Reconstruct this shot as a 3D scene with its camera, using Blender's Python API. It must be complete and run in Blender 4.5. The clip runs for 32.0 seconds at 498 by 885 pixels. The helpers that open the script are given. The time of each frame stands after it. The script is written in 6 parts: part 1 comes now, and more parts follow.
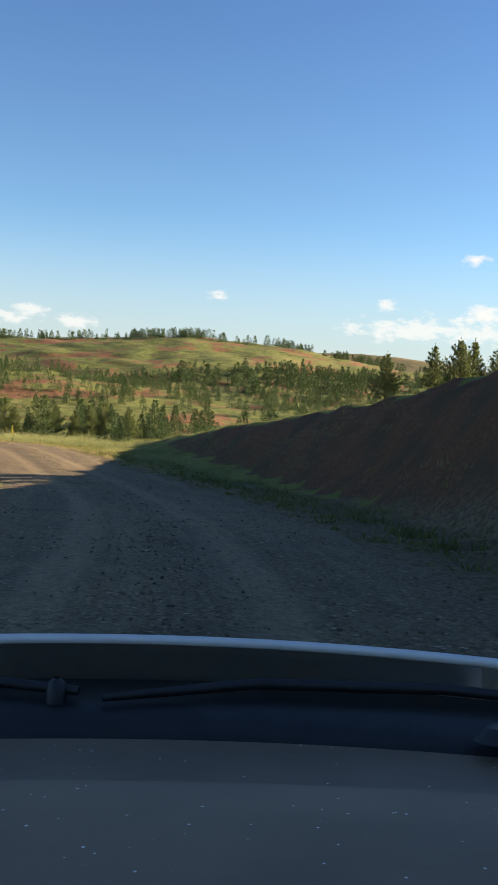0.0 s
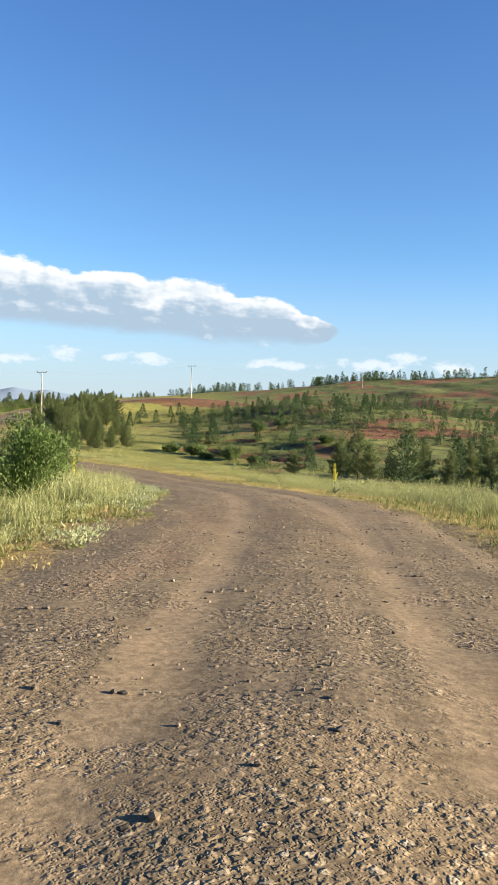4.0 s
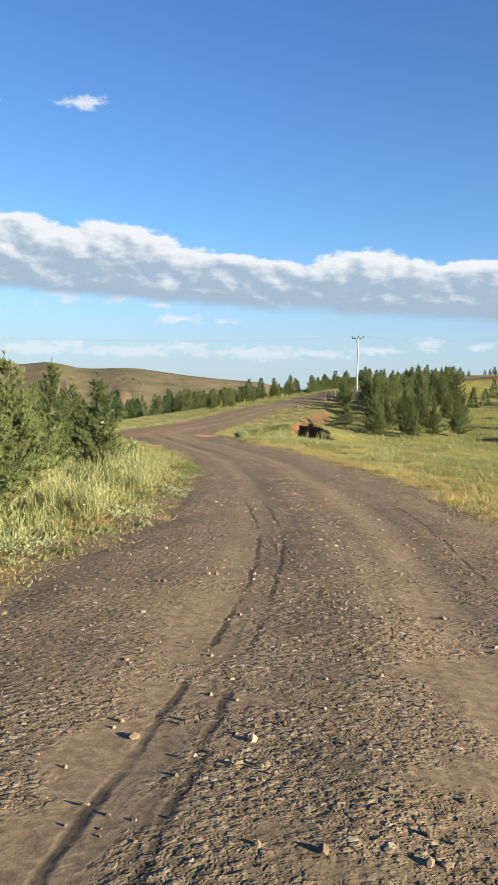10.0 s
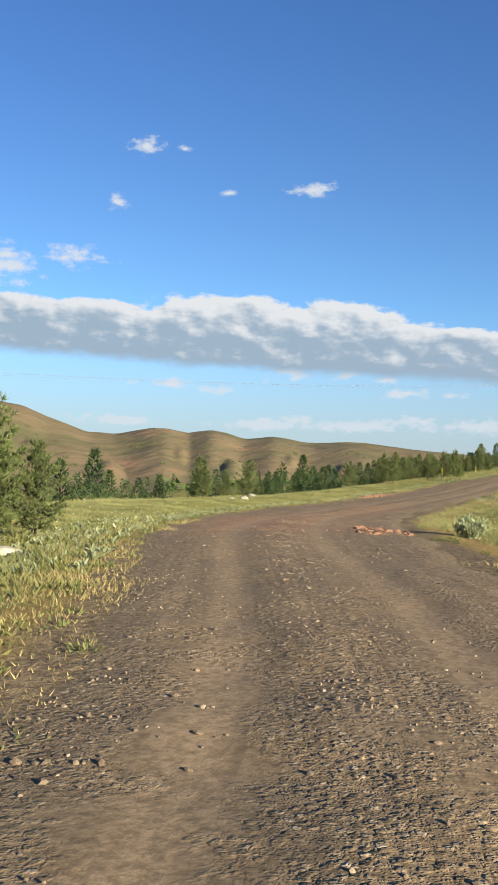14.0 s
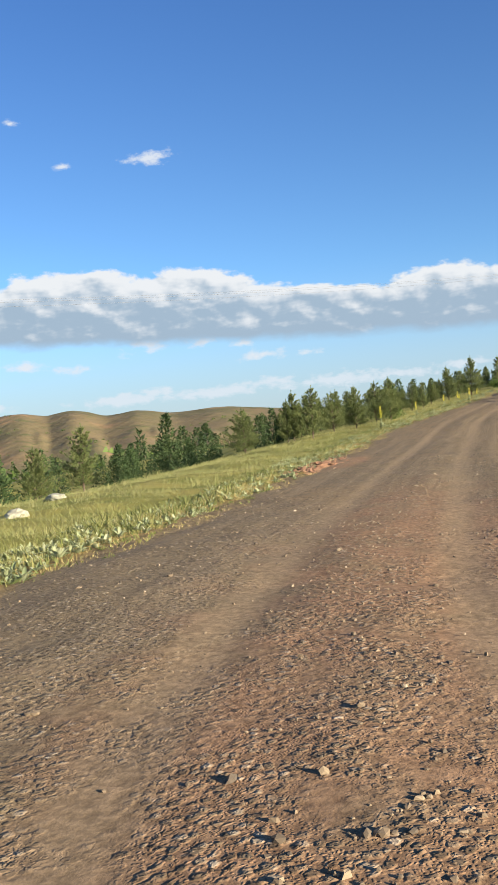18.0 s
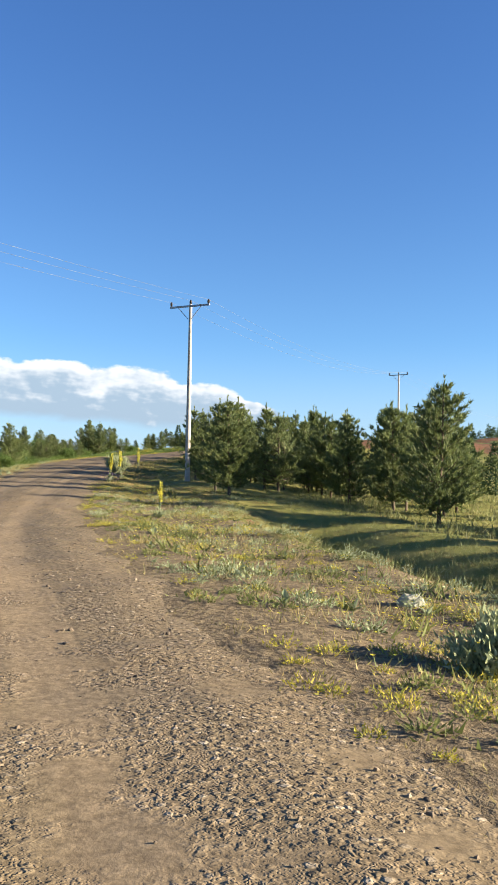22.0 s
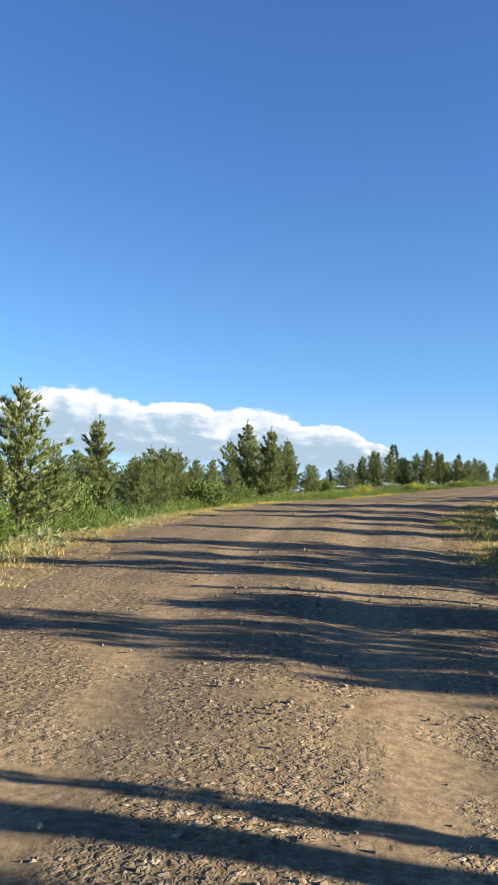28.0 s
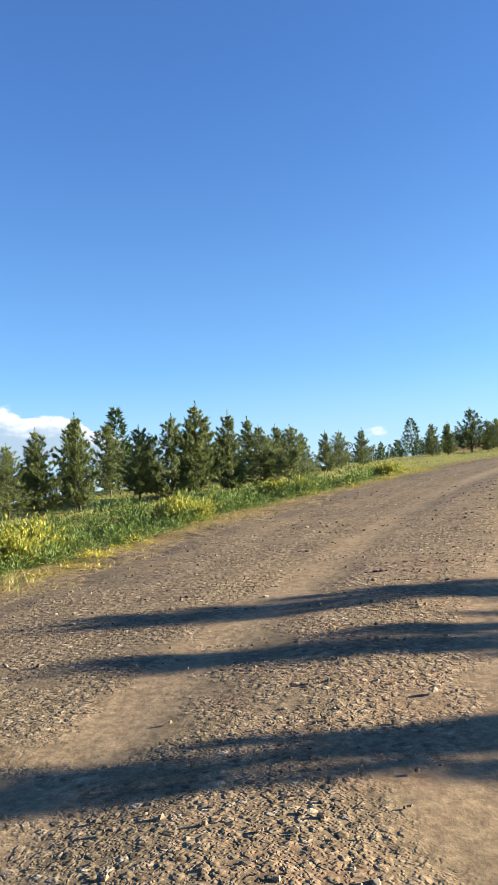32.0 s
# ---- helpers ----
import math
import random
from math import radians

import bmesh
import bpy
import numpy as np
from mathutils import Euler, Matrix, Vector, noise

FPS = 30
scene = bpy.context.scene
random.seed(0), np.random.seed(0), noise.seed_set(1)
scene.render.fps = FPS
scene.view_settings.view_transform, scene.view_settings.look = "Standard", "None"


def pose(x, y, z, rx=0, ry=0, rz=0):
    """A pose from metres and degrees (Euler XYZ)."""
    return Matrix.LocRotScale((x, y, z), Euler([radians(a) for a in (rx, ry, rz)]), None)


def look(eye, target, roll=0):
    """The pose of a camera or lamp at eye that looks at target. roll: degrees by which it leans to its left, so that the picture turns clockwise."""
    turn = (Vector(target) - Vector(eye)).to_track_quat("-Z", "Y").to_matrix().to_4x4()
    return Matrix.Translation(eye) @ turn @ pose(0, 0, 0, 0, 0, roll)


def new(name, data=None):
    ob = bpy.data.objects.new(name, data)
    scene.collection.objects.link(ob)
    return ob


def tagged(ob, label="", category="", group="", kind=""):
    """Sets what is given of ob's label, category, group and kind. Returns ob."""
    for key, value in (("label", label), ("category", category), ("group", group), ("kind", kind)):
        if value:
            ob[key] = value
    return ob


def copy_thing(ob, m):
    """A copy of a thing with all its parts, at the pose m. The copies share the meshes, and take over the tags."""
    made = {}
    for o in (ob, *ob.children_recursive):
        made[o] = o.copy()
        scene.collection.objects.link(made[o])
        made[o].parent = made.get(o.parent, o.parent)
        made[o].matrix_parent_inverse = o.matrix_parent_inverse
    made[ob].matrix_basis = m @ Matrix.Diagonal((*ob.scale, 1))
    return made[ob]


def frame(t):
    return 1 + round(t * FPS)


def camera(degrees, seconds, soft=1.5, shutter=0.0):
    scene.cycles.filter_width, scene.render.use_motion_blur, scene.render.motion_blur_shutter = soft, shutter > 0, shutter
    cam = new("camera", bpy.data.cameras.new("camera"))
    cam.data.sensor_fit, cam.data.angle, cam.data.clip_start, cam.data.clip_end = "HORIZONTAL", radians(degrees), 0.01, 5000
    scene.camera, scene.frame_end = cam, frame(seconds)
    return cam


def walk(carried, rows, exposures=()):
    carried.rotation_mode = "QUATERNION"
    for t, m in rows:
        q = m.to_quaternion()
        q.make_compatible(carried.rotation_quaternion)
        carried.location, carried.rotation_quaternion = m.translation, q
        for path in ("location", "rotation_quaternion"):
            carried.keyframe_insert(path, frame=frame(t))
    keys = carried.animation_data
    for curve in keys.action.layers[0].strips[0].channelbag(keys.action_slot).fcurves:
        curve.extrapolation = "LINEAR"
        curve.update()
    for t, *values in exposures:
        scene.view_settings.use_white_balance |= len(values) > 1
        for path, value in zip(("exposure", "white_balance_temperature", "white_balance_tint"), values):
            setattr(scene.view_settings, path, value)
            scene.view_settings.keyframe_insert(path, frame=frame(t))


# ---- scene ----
# ---- camera ----
cam = camera(31.6, 32.0, soft=1.5)
PATH = [
    (0, (0.000, 0.001, 1.300), (-1.680, 1.074, 1.138), 3.1),
    (0.5, (-3.263, 1.802, 1.002), (-5.050, 2.689, 0.864), 2.8),
    (1, (-6.610, 3.361, 0.651), (-8.464, 4.098, 0.506), 2.0),
    (1.5, (-10.055, 4.998, 0.314), (-11.942, 5.635, 0.137), 0.9),
    (2, (-13.674, 6.469, 0.024), (-15.582, 7.041, -0.152), 1.7),
    (2.5, (-17.263, 7.818, -0.235), (-19.195, 8.312, -0.380), 3.3),
    (3, (-20.776, 8.920, -0.521), (-22.728, 9.344, -0.632), 3.2),
    (3.5, (-24.230, 9.874, -0.823), (-26.195, 10.229, -0.927), 2.9),
    (4, (-27.673, 10.710, -1.113), (-29.650, 11.001, -1.204), 1.9),
    (4.5, (-31.157, 11.414, -1.360), (-33.145, 11.611, -1.444), 1.8),
    (6.5, (-45.147, 14.338, -1.944), (-47.145, 14.309, -2.037), 1.3),
    (7, (-48.771, 14.766, -2.178), (-50.768, 14.708, -2.277), 1.4),
    (7.5, (-52.458, 15.054, -2.478), (-54.452, 14.925, -2.569), 1.7),
    (8, (-56.207, 15.196, -2.783), (-58.193, 14.970, -2.862), 1.4),
    (8.5, (-59.980, 15.162, -3.094), (-61.959, 14.880, -3.181), 1.0),
    (9, (-63.755, 15.095, -3.411), (-65.721, 14.740, -3.509), 1.4),
    (9.5, (-67.501, 14.833, -3.700), (-69.451, 14.404, -3.819), 1.7),
    (10, (-71.222, 14.504, -3.960), (-73.150, 13.988, -4.093), 1.4),
    (10.5, (-74.881, 13.989, -4.208), (-76.791, 13.407, -4.318), 1.7),
    (11, (-78.651, 13.386, -4.456), (-80.548, 12.756, -4.537), 0.3),
    (11.5, (-82.422, 12.568, -4.677), (-84.303, 11.890, -4.735), -0.6),
    (12, (-86.234, 11.520, -4.810), (-88.098, 10.797, -4.830), -0.0),
    (12.5, (-90.033, 10.344, -4.934), (-91.876, 9.567, -4.920), 1.2),
    (13, (-93.801, 9.111, -5.099), (-95.608, 8.255, -5.064), 1.8),
    (13.5, (-97.451, 7.692, -5.258), (-99.226, 6.771, -5.227), 1.6),
    (14, (-101.040, 6.193, -5.350), (-102.776, 5.201, -5.325), 1.4),
    (14.5, (-104.550, 4.594, -5.440), (-106.256, 3.551, -5.393), 1.2),
    (16.5, (-117.981, -2.876, -5.732), (-119.711, -3.879, -5.716), -4.1),
    (17, (-121.416, -4.532, -5.958), (-123.194, -5.447, -6.015), -5.5),
    (17.5, (-124.942, -5.923, -6.162), (-126.761, -6.752, -6.224), -5.4),
    (18, (-128.501, -7.122, -6.265), (-130.366, -7.841, -6.319), -5.1),
    (18.5, (-132.103, -8.097, -6.331), (-134.001, -8.724, -6.359), -4.2),
    (19, (-135.849, -8.831, -6.365), (-137.768, -9.395, -6.321), -1.7),
    (19.5, (-139.771, -9.412, -6.448), (-141.706, -9.911, -6.388), -0.1),
    (20, (-143.821, -9.918, -6.529), (-145.778, -10.319, -6.431), 1.1),
    (20.5, (-147.843, -10.383, -6.546), (-149.819, -10.685, -6.488), 0.6),
    (21, (-151.841, -10.749, -6.585), (-153.840, -10.803, -6.614), -0.0),
    (21.5, (-155.759, -11.145, -6.609), (-157.741, -10.881, -6.568), 0.6),
    (22, (-159.642, -11.534, -6.578), (-161.597, -11.124, -6.472), 0.9),
    (22.5, (-163.516, -11.894, -6.505), (-165.484, -11.566, -6.369), 0.4),
    (23, (-167.386, -12.296, -6.401), (-169.381, -12.280, -6.267), 0.6),
    (23.5, (-171.164, -12.643, -6.306), (-173.147, -12.856, -6.162), 1.2),
    (24, (-174.891, -12.898, -6.206), (-176.863, -13.199, -6.060), 1.7),
    (24.5, (-178.666, -13.073, -6.094), (-180.642, -13.351, -5.952), 1.8),
    (25, (-182.584, -13.178, -5.969), (-184.572, -13.361, -5.853), 0.3),
    (25.5, (-186.595, -13.160, -5.863), (-188.589, -13.265, -5.747), -0.7),
    (26, (-190.588, -13.020, -5.654), (-192.584, -13.052, -5.529), -1.0),
    (26.5, (-194.572, -12.788, -5.434), (-196.565, -12.763, -5.277), -0.1),
    (28.5, (-210.911, -11.508, -4.662), (-212.895, -11.344, -4.468), 1.6),
    (29, (-214.896, -10.919, -4.376), (-216.875, -10.696, -4.195), 0.8),
    (29.5, (-218.849, -10.244, -4.078), (-220.817, -9.943, -3.884), 0.5),
    (30, (-222.763, -9.457, -3.759), (-224.719, -9.088, -3.563), 0.6),
    (30.5, (-226.588, -8.530, -3.459), (-228.534, -8.104, -3.280), -0.1),
    (31, (-230.207, -7.486, -3.169), (-232.132, -6.969, -3.002), -1.1),
    (31.5, (-233.764, -6.217, -2.895), (-235.645, -5.555, -2.737), -1.8),
    (32, (-237.272, -4.751, -2.635), (-239.124, -4.013, -2.477), -3.3),
]
walk(cam, [(t, look(eye, target, roll)) for t, eye, target, roll in PATH], exposures=[(0, 2.04, 7600, 11), (2.0, 2.06, 7200, 11), (3.5, 2.04, 6600, 10), (9, 1.88, 6500, 10), (13, 1.62, 6500, 10), (17, 1.74, 6500, 10), (20, 1.80, 6500, 10), (22, 2.06, 6500, 10), (24, 1.90, 6500, 10), (26, 1.98, 6500, 10), (30, 2.14, 6500, 10), (32, 2.22, 6500, 10)])

# ---- sky and sun ----
SUN_YAW, SUN_ELEVATION = -20.0, 15.5     # degrees to the left of +y, and above the horizon
CLOUD_BANK = [(136, 7.4, 7, 2.6), (129.5, 7.2, 6, 2.6), (122, 7.3, 6.8, 3.2), (114.5, 7.0, 6.2, 3.2), (107.5, 6.2, 5.0, 2.4), (103, 5.8, 5.6, 2.2), (97.5, 5.9, 5.8, 2.9),
              (90.5, 5.6, 4.6, 2.6), (85.5, 5.4, 4.0, 2.5), (81.2, 5.1, 3.0, 1.9), (78.4, 4.7, 2.4, 1.1)]
CLOUD_BITS = [(135.5, 11.2, 3.0, 1.5), (118.5, 4.9, 0.9, 0.4), (111, 4.9, 1.2, 0.3), (106.5, 4.0, 1.2, 0.3), (127.4, 4.4, 1.0, 0.3), (115.6, 16.8, 1.9, 0.5), (126.7, 19.1, 1.4, 0.6), (124.4, 19.0, 0.6, 0.3), (128.6, 15.6, 0.8, 0.6), (121.4, 16.5, 0.6, 0.25), (131.5, 12.2, 2.4, 0.8),
              (109.8, 4.1, 2.0, 0.5), (125, 4.4, 1.6, 0.4), (122, 4.1, 1.4, 0.35), (117, 5.3, 1.3, 0.6), (113.4, 5.2, 1.5, 0.4), (59.9, 4.6, 1.0, 0.4),
              (43.8, 7.6, 0.9, 0.4), (49, 4.6, 0.9, 0.5), (43.3, 4.3, 1.8, 0.7), (46.4, 4.3, 0.8, 0.35)]
CLOUD_LOW = [(128, 2.0, 2.6, 0.3), (109, 2.3, 1.6, 0.35), (116.5, 2.2, 1.4, 0.3), (93.6, 2.8, 0.9, 0.4), (88, 2.6, 1.0, 0.35), (90.6, 2.6, 0.7, 0.25), (68.7, 2.6, 1.1, 0.4), (71.8, 3.1, 1.0, 0.4), (74, 2.6, 2.0, 0.4), (80, 2.5, 2.0, 0.3),
             (105.5, 2.0, 4.0, 0.4), (113.5, 1.9, 4.0, 0.35), (101, 2.1, 2.4, 0.35), (119, 1.9, 2.4, 0.35), (46, 3.1, 5.0, 0.7), (97, 2.3, 2.0, 0.3)]


def sun_way():
    """Towards the sun."""
    y, e = radians(SUN_YAW), radians(SUN_ELEVATION)
    return Vector((-math.sin(y) * math.cos(e), math.cos(y) * math.cos(e), math.sin(e)))


class Nodes:
    """Short hand for a node tree."""

    def __init__(self, tree):
        self.tree = tree
        tree.nodes.clear()

    def add(self, kind, **inputs):
        n = self.tree.nodes.new(kind)
        for k, v in inputs.items():
            key = int(k[1:]) if k[0] == "i" and k[1:].isdigit() else k.replace("_", " ")
            self.put(n.inputs[key], v)
        return n

    def put(self, socket, v):
        if isinstance(v, bpy.types.NodeSocket):
            self.tree.links.new(v, socket)
        else:
            socket.default_value = v

    def math(self, op, a, b=0.0, c=0.0, clamp=False):
        n = self.add("ShaderNodeMath", i0=a, i1=b, i2=c)
        n.operation, n.use_clamp = op, clamp
        return n.outputs[0]

    def vec(self, op, a, b=(0, 0, 0), out=0):
        n = self.add("ShaderNodeVectorMath", i0=a, i1=b)
        n.operation = op
        return n.outputs[out]

    def noise(self, vector, scale, detail=4.0, rough=0.55, out=0):
        return self.add("ShaderNodeTexNoise", Vector=vector, Scale=scale, Detail=detail, Roughness=rough).outputs[out]

    def ramp(self, fac, stops):
        n = self.add("ShaderNodeValToRGB", Fac=fac)
        e = n.color_ramp.elements
        while len(e) < len(stops):
            e.new(0.5)
        for s, (p, c) in zip(e, stops):
            s.position, s.color = p, (*c, 1) if len(c) == 3 else c
        return n.outputs[0]

    def mix(self, fac, a, b, kind="MIX"):
        n = self.tree.nodes.new("ShaderNodeMix")
        n.data_type, n.blend_type = "RGBA", kind
        self.put(n.inputs[0], fac)
        for s, v in ((n.inputs[6], a), (n.inputs[7], b)):
            self.put(s, (*v, 1) if isinstance(v, tuple) and len(v) == 3 else v)
        return n.outputs[2]

    def smooth(self, v, lo, hi):
        n = self.add("ShaderNodeMapRange", Value=v, From_Min=lo, From_Max=hi)
        n.interpolation_type = "SMOOTHSTEP"
        return n.outputs[0]


def build_world():
    world = bpy.data.worlds.new("sky")
    scene.world = world
    world.use_nodes = True
    n = Nodes(world.node_tree)
    sky_node = n.add("ShaderNodeTexSky")
    sky_node.sky_type, sky_node.sun_disc = "NISHITA", False
    sky_node.sun_elevation, sky_node.sun_rotation = radians(SUN_ELEVATION), radians(-SUN_YAW)
    sky_node.altitude, sky_node.air_density, sky_node.dust_density, sky_node.ozone_density = 1500.0, 1.0, 0.3, 2.5
    sky = sky_node.outputs[0]
    way = n.add("ShaderNodeTexCoord").outputs["Generated"]
    part3 = n.add("ShaderNodeSeparateXYZ", Vector=way)
    x, y, z = part3.outputs
    yaw = n.math("DEGREES", n.math("ARCTAN2", n.math("MULTIPLY", x, -1.0), y))
    rise = n.math("DEGREES", n.math("ARCSINE", z))
    place = n.add("ShaderNodeCombineXYZ", X=yaw, Y=rise, Z=0.0).outputs[0]
    stretch = n.vec("MULTIPLY", place, (0.55, 1.0, 1.0))
    big = n.math("SUBTRACT", n.noise(stretch, 0.62, 3.0, 0.5), 0.5)
    fine = n.math("SUBTRACT", n.noise(stretch, 1.9, 6.0, 0.6), 0.5)
    side = n.noise(n.vec("ADD", stretch, (-0.30, 0.32, 0.0)), 0.62, 3.0, 0.5)
    side2 = n.noise(n.vec("ADD", stretch, (-0.10, 0.11, 0.0)), 1.9, 6.0, 0.6)
    bump = n.math("ADD", n.math("MULTIPLY", big, 0.9), n.math("MULTIPLY", fine, 0.42))

    def field(blobs):
        best = None
        for a, e, ra, re in blobs:
            d = n.vec("LENGTH", n.vec("MULTIPLY", n.vec("SUBTRACT", place, (a, e, 0)), (1 / ra, 1 / re, 0)), out=1)
            best = d if best is None else n.math("SMOOTH_MIN", best, d, 0.12)
        return n.math("SUBTRACT", 1.0, best)

    # the long bank, flat below
    under = n.math("MULTIPLY_ADD", yaw, 0.042, 0.45)
    above = n.math("SUBTRACT", rise, under)
    cut = n.smooth(n.math("ADD", above, n.math("MULTIPLY", bump, 0.9)), -0.35, 0.5)
    bank = n.math("MULTIPLY", n.smooth(n.math("ADD", field(CLOUD_BANK), n.math("MULTIPLY", bump, 0.62)), 0.03, 0.14), cut)
    puff = n.math("ADD", n.math("MULTIPLY", n.math("SUBTRACT", n.math("ADD", big, 0.5), side), 1.7), n.math("MULTIPLY", n.math("SUBTRACT", n.math("ADD", fine, 0.5), side2), 0.45))
    body = n.math("ADD", field(CLOUD_BANK), n.math("MULTIPLY", bump, 0.62))
    rim = n.math("MULTIPLY", n.math("SUBTRACT", 1.0, n.smooth(body, 0.12, 0.52)), n.smooth(above, 0.3, 2.0))
    lit = n.smooth(n.math("ADD", n.math("ADD", n.math("MULTIPLY", rim, 0.42), n.math("MULTIPLY", puff, 1.35)), n.math("MULTIPLY", above, 0.17)), 0.18, 1.0)
    bank_tone = n.mix(lit, (0.168, 0.222, 0.278), (0.378, 0.392, 0.405))
    bits = n.smooth(n.math("ADD", field(CLOUD_BITS), n.math("MULTIPLY", n.math("ADD", bump, n.math("MULTIPLY", fine, 0.8)), 2.3)), 0.05, 1.15)
    low = n.math("MULTIPLY", n.smooth(n.math("ADD", field(CLOUD_LOW), n.math("MULTIPLY", n.math("ADD", bump, n.math("MULTIPLY", fine, 1.1)), 2.3)), -0.30, 0.75), 0.80)
    haze = n.math("SUBTRACT", 1.0, n.smooth(rise, -1.0, 10.0))
    tone = n.mix(n.math("MULTIPLY", haze, 0.8), n.vec("MULTIPLY", sky, n.mix(n.smooth(rise, 8.0, 30.0), GAIN_LOW, GAIN_HIGH)), (0.212, 0.254, 0.306))
    tone = n.mix(low, tone, (0.335, 0.368, 0.400))
    tone = n.mix(n.math("MULTIPLY", bits, 0.9), tone, (0.355, 0.375, 0.400))
    tone = n.mix(bank, tone, bank_tone)
    back = n.add("ShaderNodeBackground", Color=tone, Strength=SKY_STRENGTH)
    n.add("ShaderNodeOutputWorld", Surface=back.outputs[0])


SKY_STRENGTH = 0.67
GAIN_LOW, GAIN_HIGH = (0.049, 0.0660, 0.080, 1), (0.0405, 0.0600, 0.085, 1)     # the sky near the horizon, and overhead
build_world()
sun = new("sun", bpy.data.lights.new("sun", "SUN"))
sun.data.energy, sun.data.angle, sun.data.color = 5.0, radians(0.55), (1.0, 0.87, 0.68)
sun.matrix_world = look(sun_way() * 300, (0, 0, 0))

# ---- the lie of the land ----
# the road's line: x, y, height, half width to the left and to the right
LINE_A = [
    (58, -33, 2.2, 3.0, 3.0), (16.0, -9.5, 0.75, 3.0, 3.0),
    (0.0, 0.0, -0.00, 3.0, 3.0),
    (-13.7, 6.5, -1.28, 2.6, 2.9),
    (-27.7, 10.7, -2.41, 2.6, 2.7),
    (-45.1, 14.3, -3.24, 2.9, 2.2),
    (-60.0, 15.2, -4.39, 3.1, 2.3),
    (-74.9, 14.0, -5.51, 2.7, 2.5),
    (-90.0, 10.3, -6.23, 2.0, 2.8),
    (-104.6, 4.6, -6.74, 1.6, 3.1),
    (-118.0, -2.9, -7.03, 2.3, 3.2),
    (-132.1, -8.1, -7.63, 3.3, 3.0),
    (-147.8, -10.4, -7.85, 3.4, 2.4),
    (-163.5, -11.9, -7.80, 3.7, 2.0),
    (-178.7, -13.1, -7.39, 3.4, 2.0),
    (-194.6, -12.8, -6.73, 2.7, 2.1),
    (-210.9, -11.5, -5.96, 3.1, 2.2),
    (-226.6, -8.5, -4.76, 3.8, 2.0),
    (-237.3, -4.8, -3.94, 4.3, 2.2),
]
LINE_B = [(-244.5, 0.2, -3.2, 4.0, 2.4), (-251, 6.5, -2.2, 3.2, 2.8), (-256.5, 15, -1.2, 3.0, 3.0), (-260.5, 26, -0.5, 3.0, 3.0), (-262, 42, -1.2, 3.0, 3.0), (-262, 75, -5.0, 3.0, 3.0)]


def spline(rows, step=0.5):
    """Points at even steps along a smooth line through the rows."""
    p = np.array(rows, float)
    p = np.vstack([2 * p[0] - p[1], p, 2 * p[-1] - p[-2]])
    out = []
    for a, b, c, d in zip(p[:-3], p[1:-2], p[2:-1], p[3:]):
        n = max(2, int(np.hypot(*(c - b)[:2]) / step))
        u = np.linspace(0, 1, n, endpoint=False)[:, None]
        out.append(0.5 * (2 * b + (c - a) * u + (2 * a - 5 * b + 4 * c - d) * u**2 + (3 * b - a - 3 * c + d) * u**3))
    return np.vstack(out)


LINE = spline(LINE_A + LINE_B)
TANGENT = np.gradient(LINE[:, :2], axis=0)
TANGENT /= np.linalg.norm(TANGENT, axis=1)[:, None]
ALONG = np.r_[0, np.cumsum(np.linalg.norm(np.diff(LINE[:, :2], axis=0), axis=1))]
START = ALONG[np.argmin(LINE[:, 0] ** 2 + LINE[:, 1] ** 2)]


def on_line(xy):
    """For each point: metres along the road from the first turn, metres to the left of its line, and its row of LINE."""
    xy = np.atleast_2d(np.asarray(xy, float))
    near = np.empty(len(xy), int)
    for k in range(0, len(xy), 4000):
        part3 = xy[k:k + 4000]
        near[k:k + 4000] = ((part3[:, None, :] - LINE[None, :, :2]) ** 2).sum(-1).argmin(1)
    off = xy - LINE[near, :2]
    t = TANGENT[near]
    lat = t[:, 0] * off[:, 1] - t[:, 1] * off[:, 0]
    far = np.hypot(off[:, 0], off[:, 1])
    return ALONG[near] - START + (off * t).sum(1).clip(-0.6, 0.6), np.where(lat < 0, -1, 1) * far, near


def step(v, lo, hi):
    u = np.clip((v - lo) / (hi - lo), 0, 1)
    return u * u * (3 - 2 * u)


WAVES = np.random.RandomState(5)
WAVE_SET = [(WAVES.uniform(0, 6.28), WAVES.uniform(0, 6.28), 2.0 ** WAVES.uniform(0, 6)) for _ in range(40)]


def rough(x, y, shortest, longest):
    """A smooth random height of about one, made of waves between two lengths."""
    z = np.zeros_like(x)
    total = 0.0
    for way, start, ratio in WAVE_SET:
        length = shortest * (longest / shortest) ** (math.log2(ratio) / 6)
        w = (length / longest) ** 0.7
        z += w * np.sin((x * math.cos(way) + y * math.sin(way)) * 6.283 / length + start)
        total += w * w
    return z / math.sqrt(total / 2) * 0.5


def bell(x, y, cx, cy, rx, ry, turn=0.0):
    c, s = math.cos(radians(turn)), math.sin(radians(turn))
    u, v = ((x - cx) * c + (y - cy) * s) / rx, (-(x - cx) * s + (y - cy) * c) / ry
    return np.exp(-(u * u + v * v))


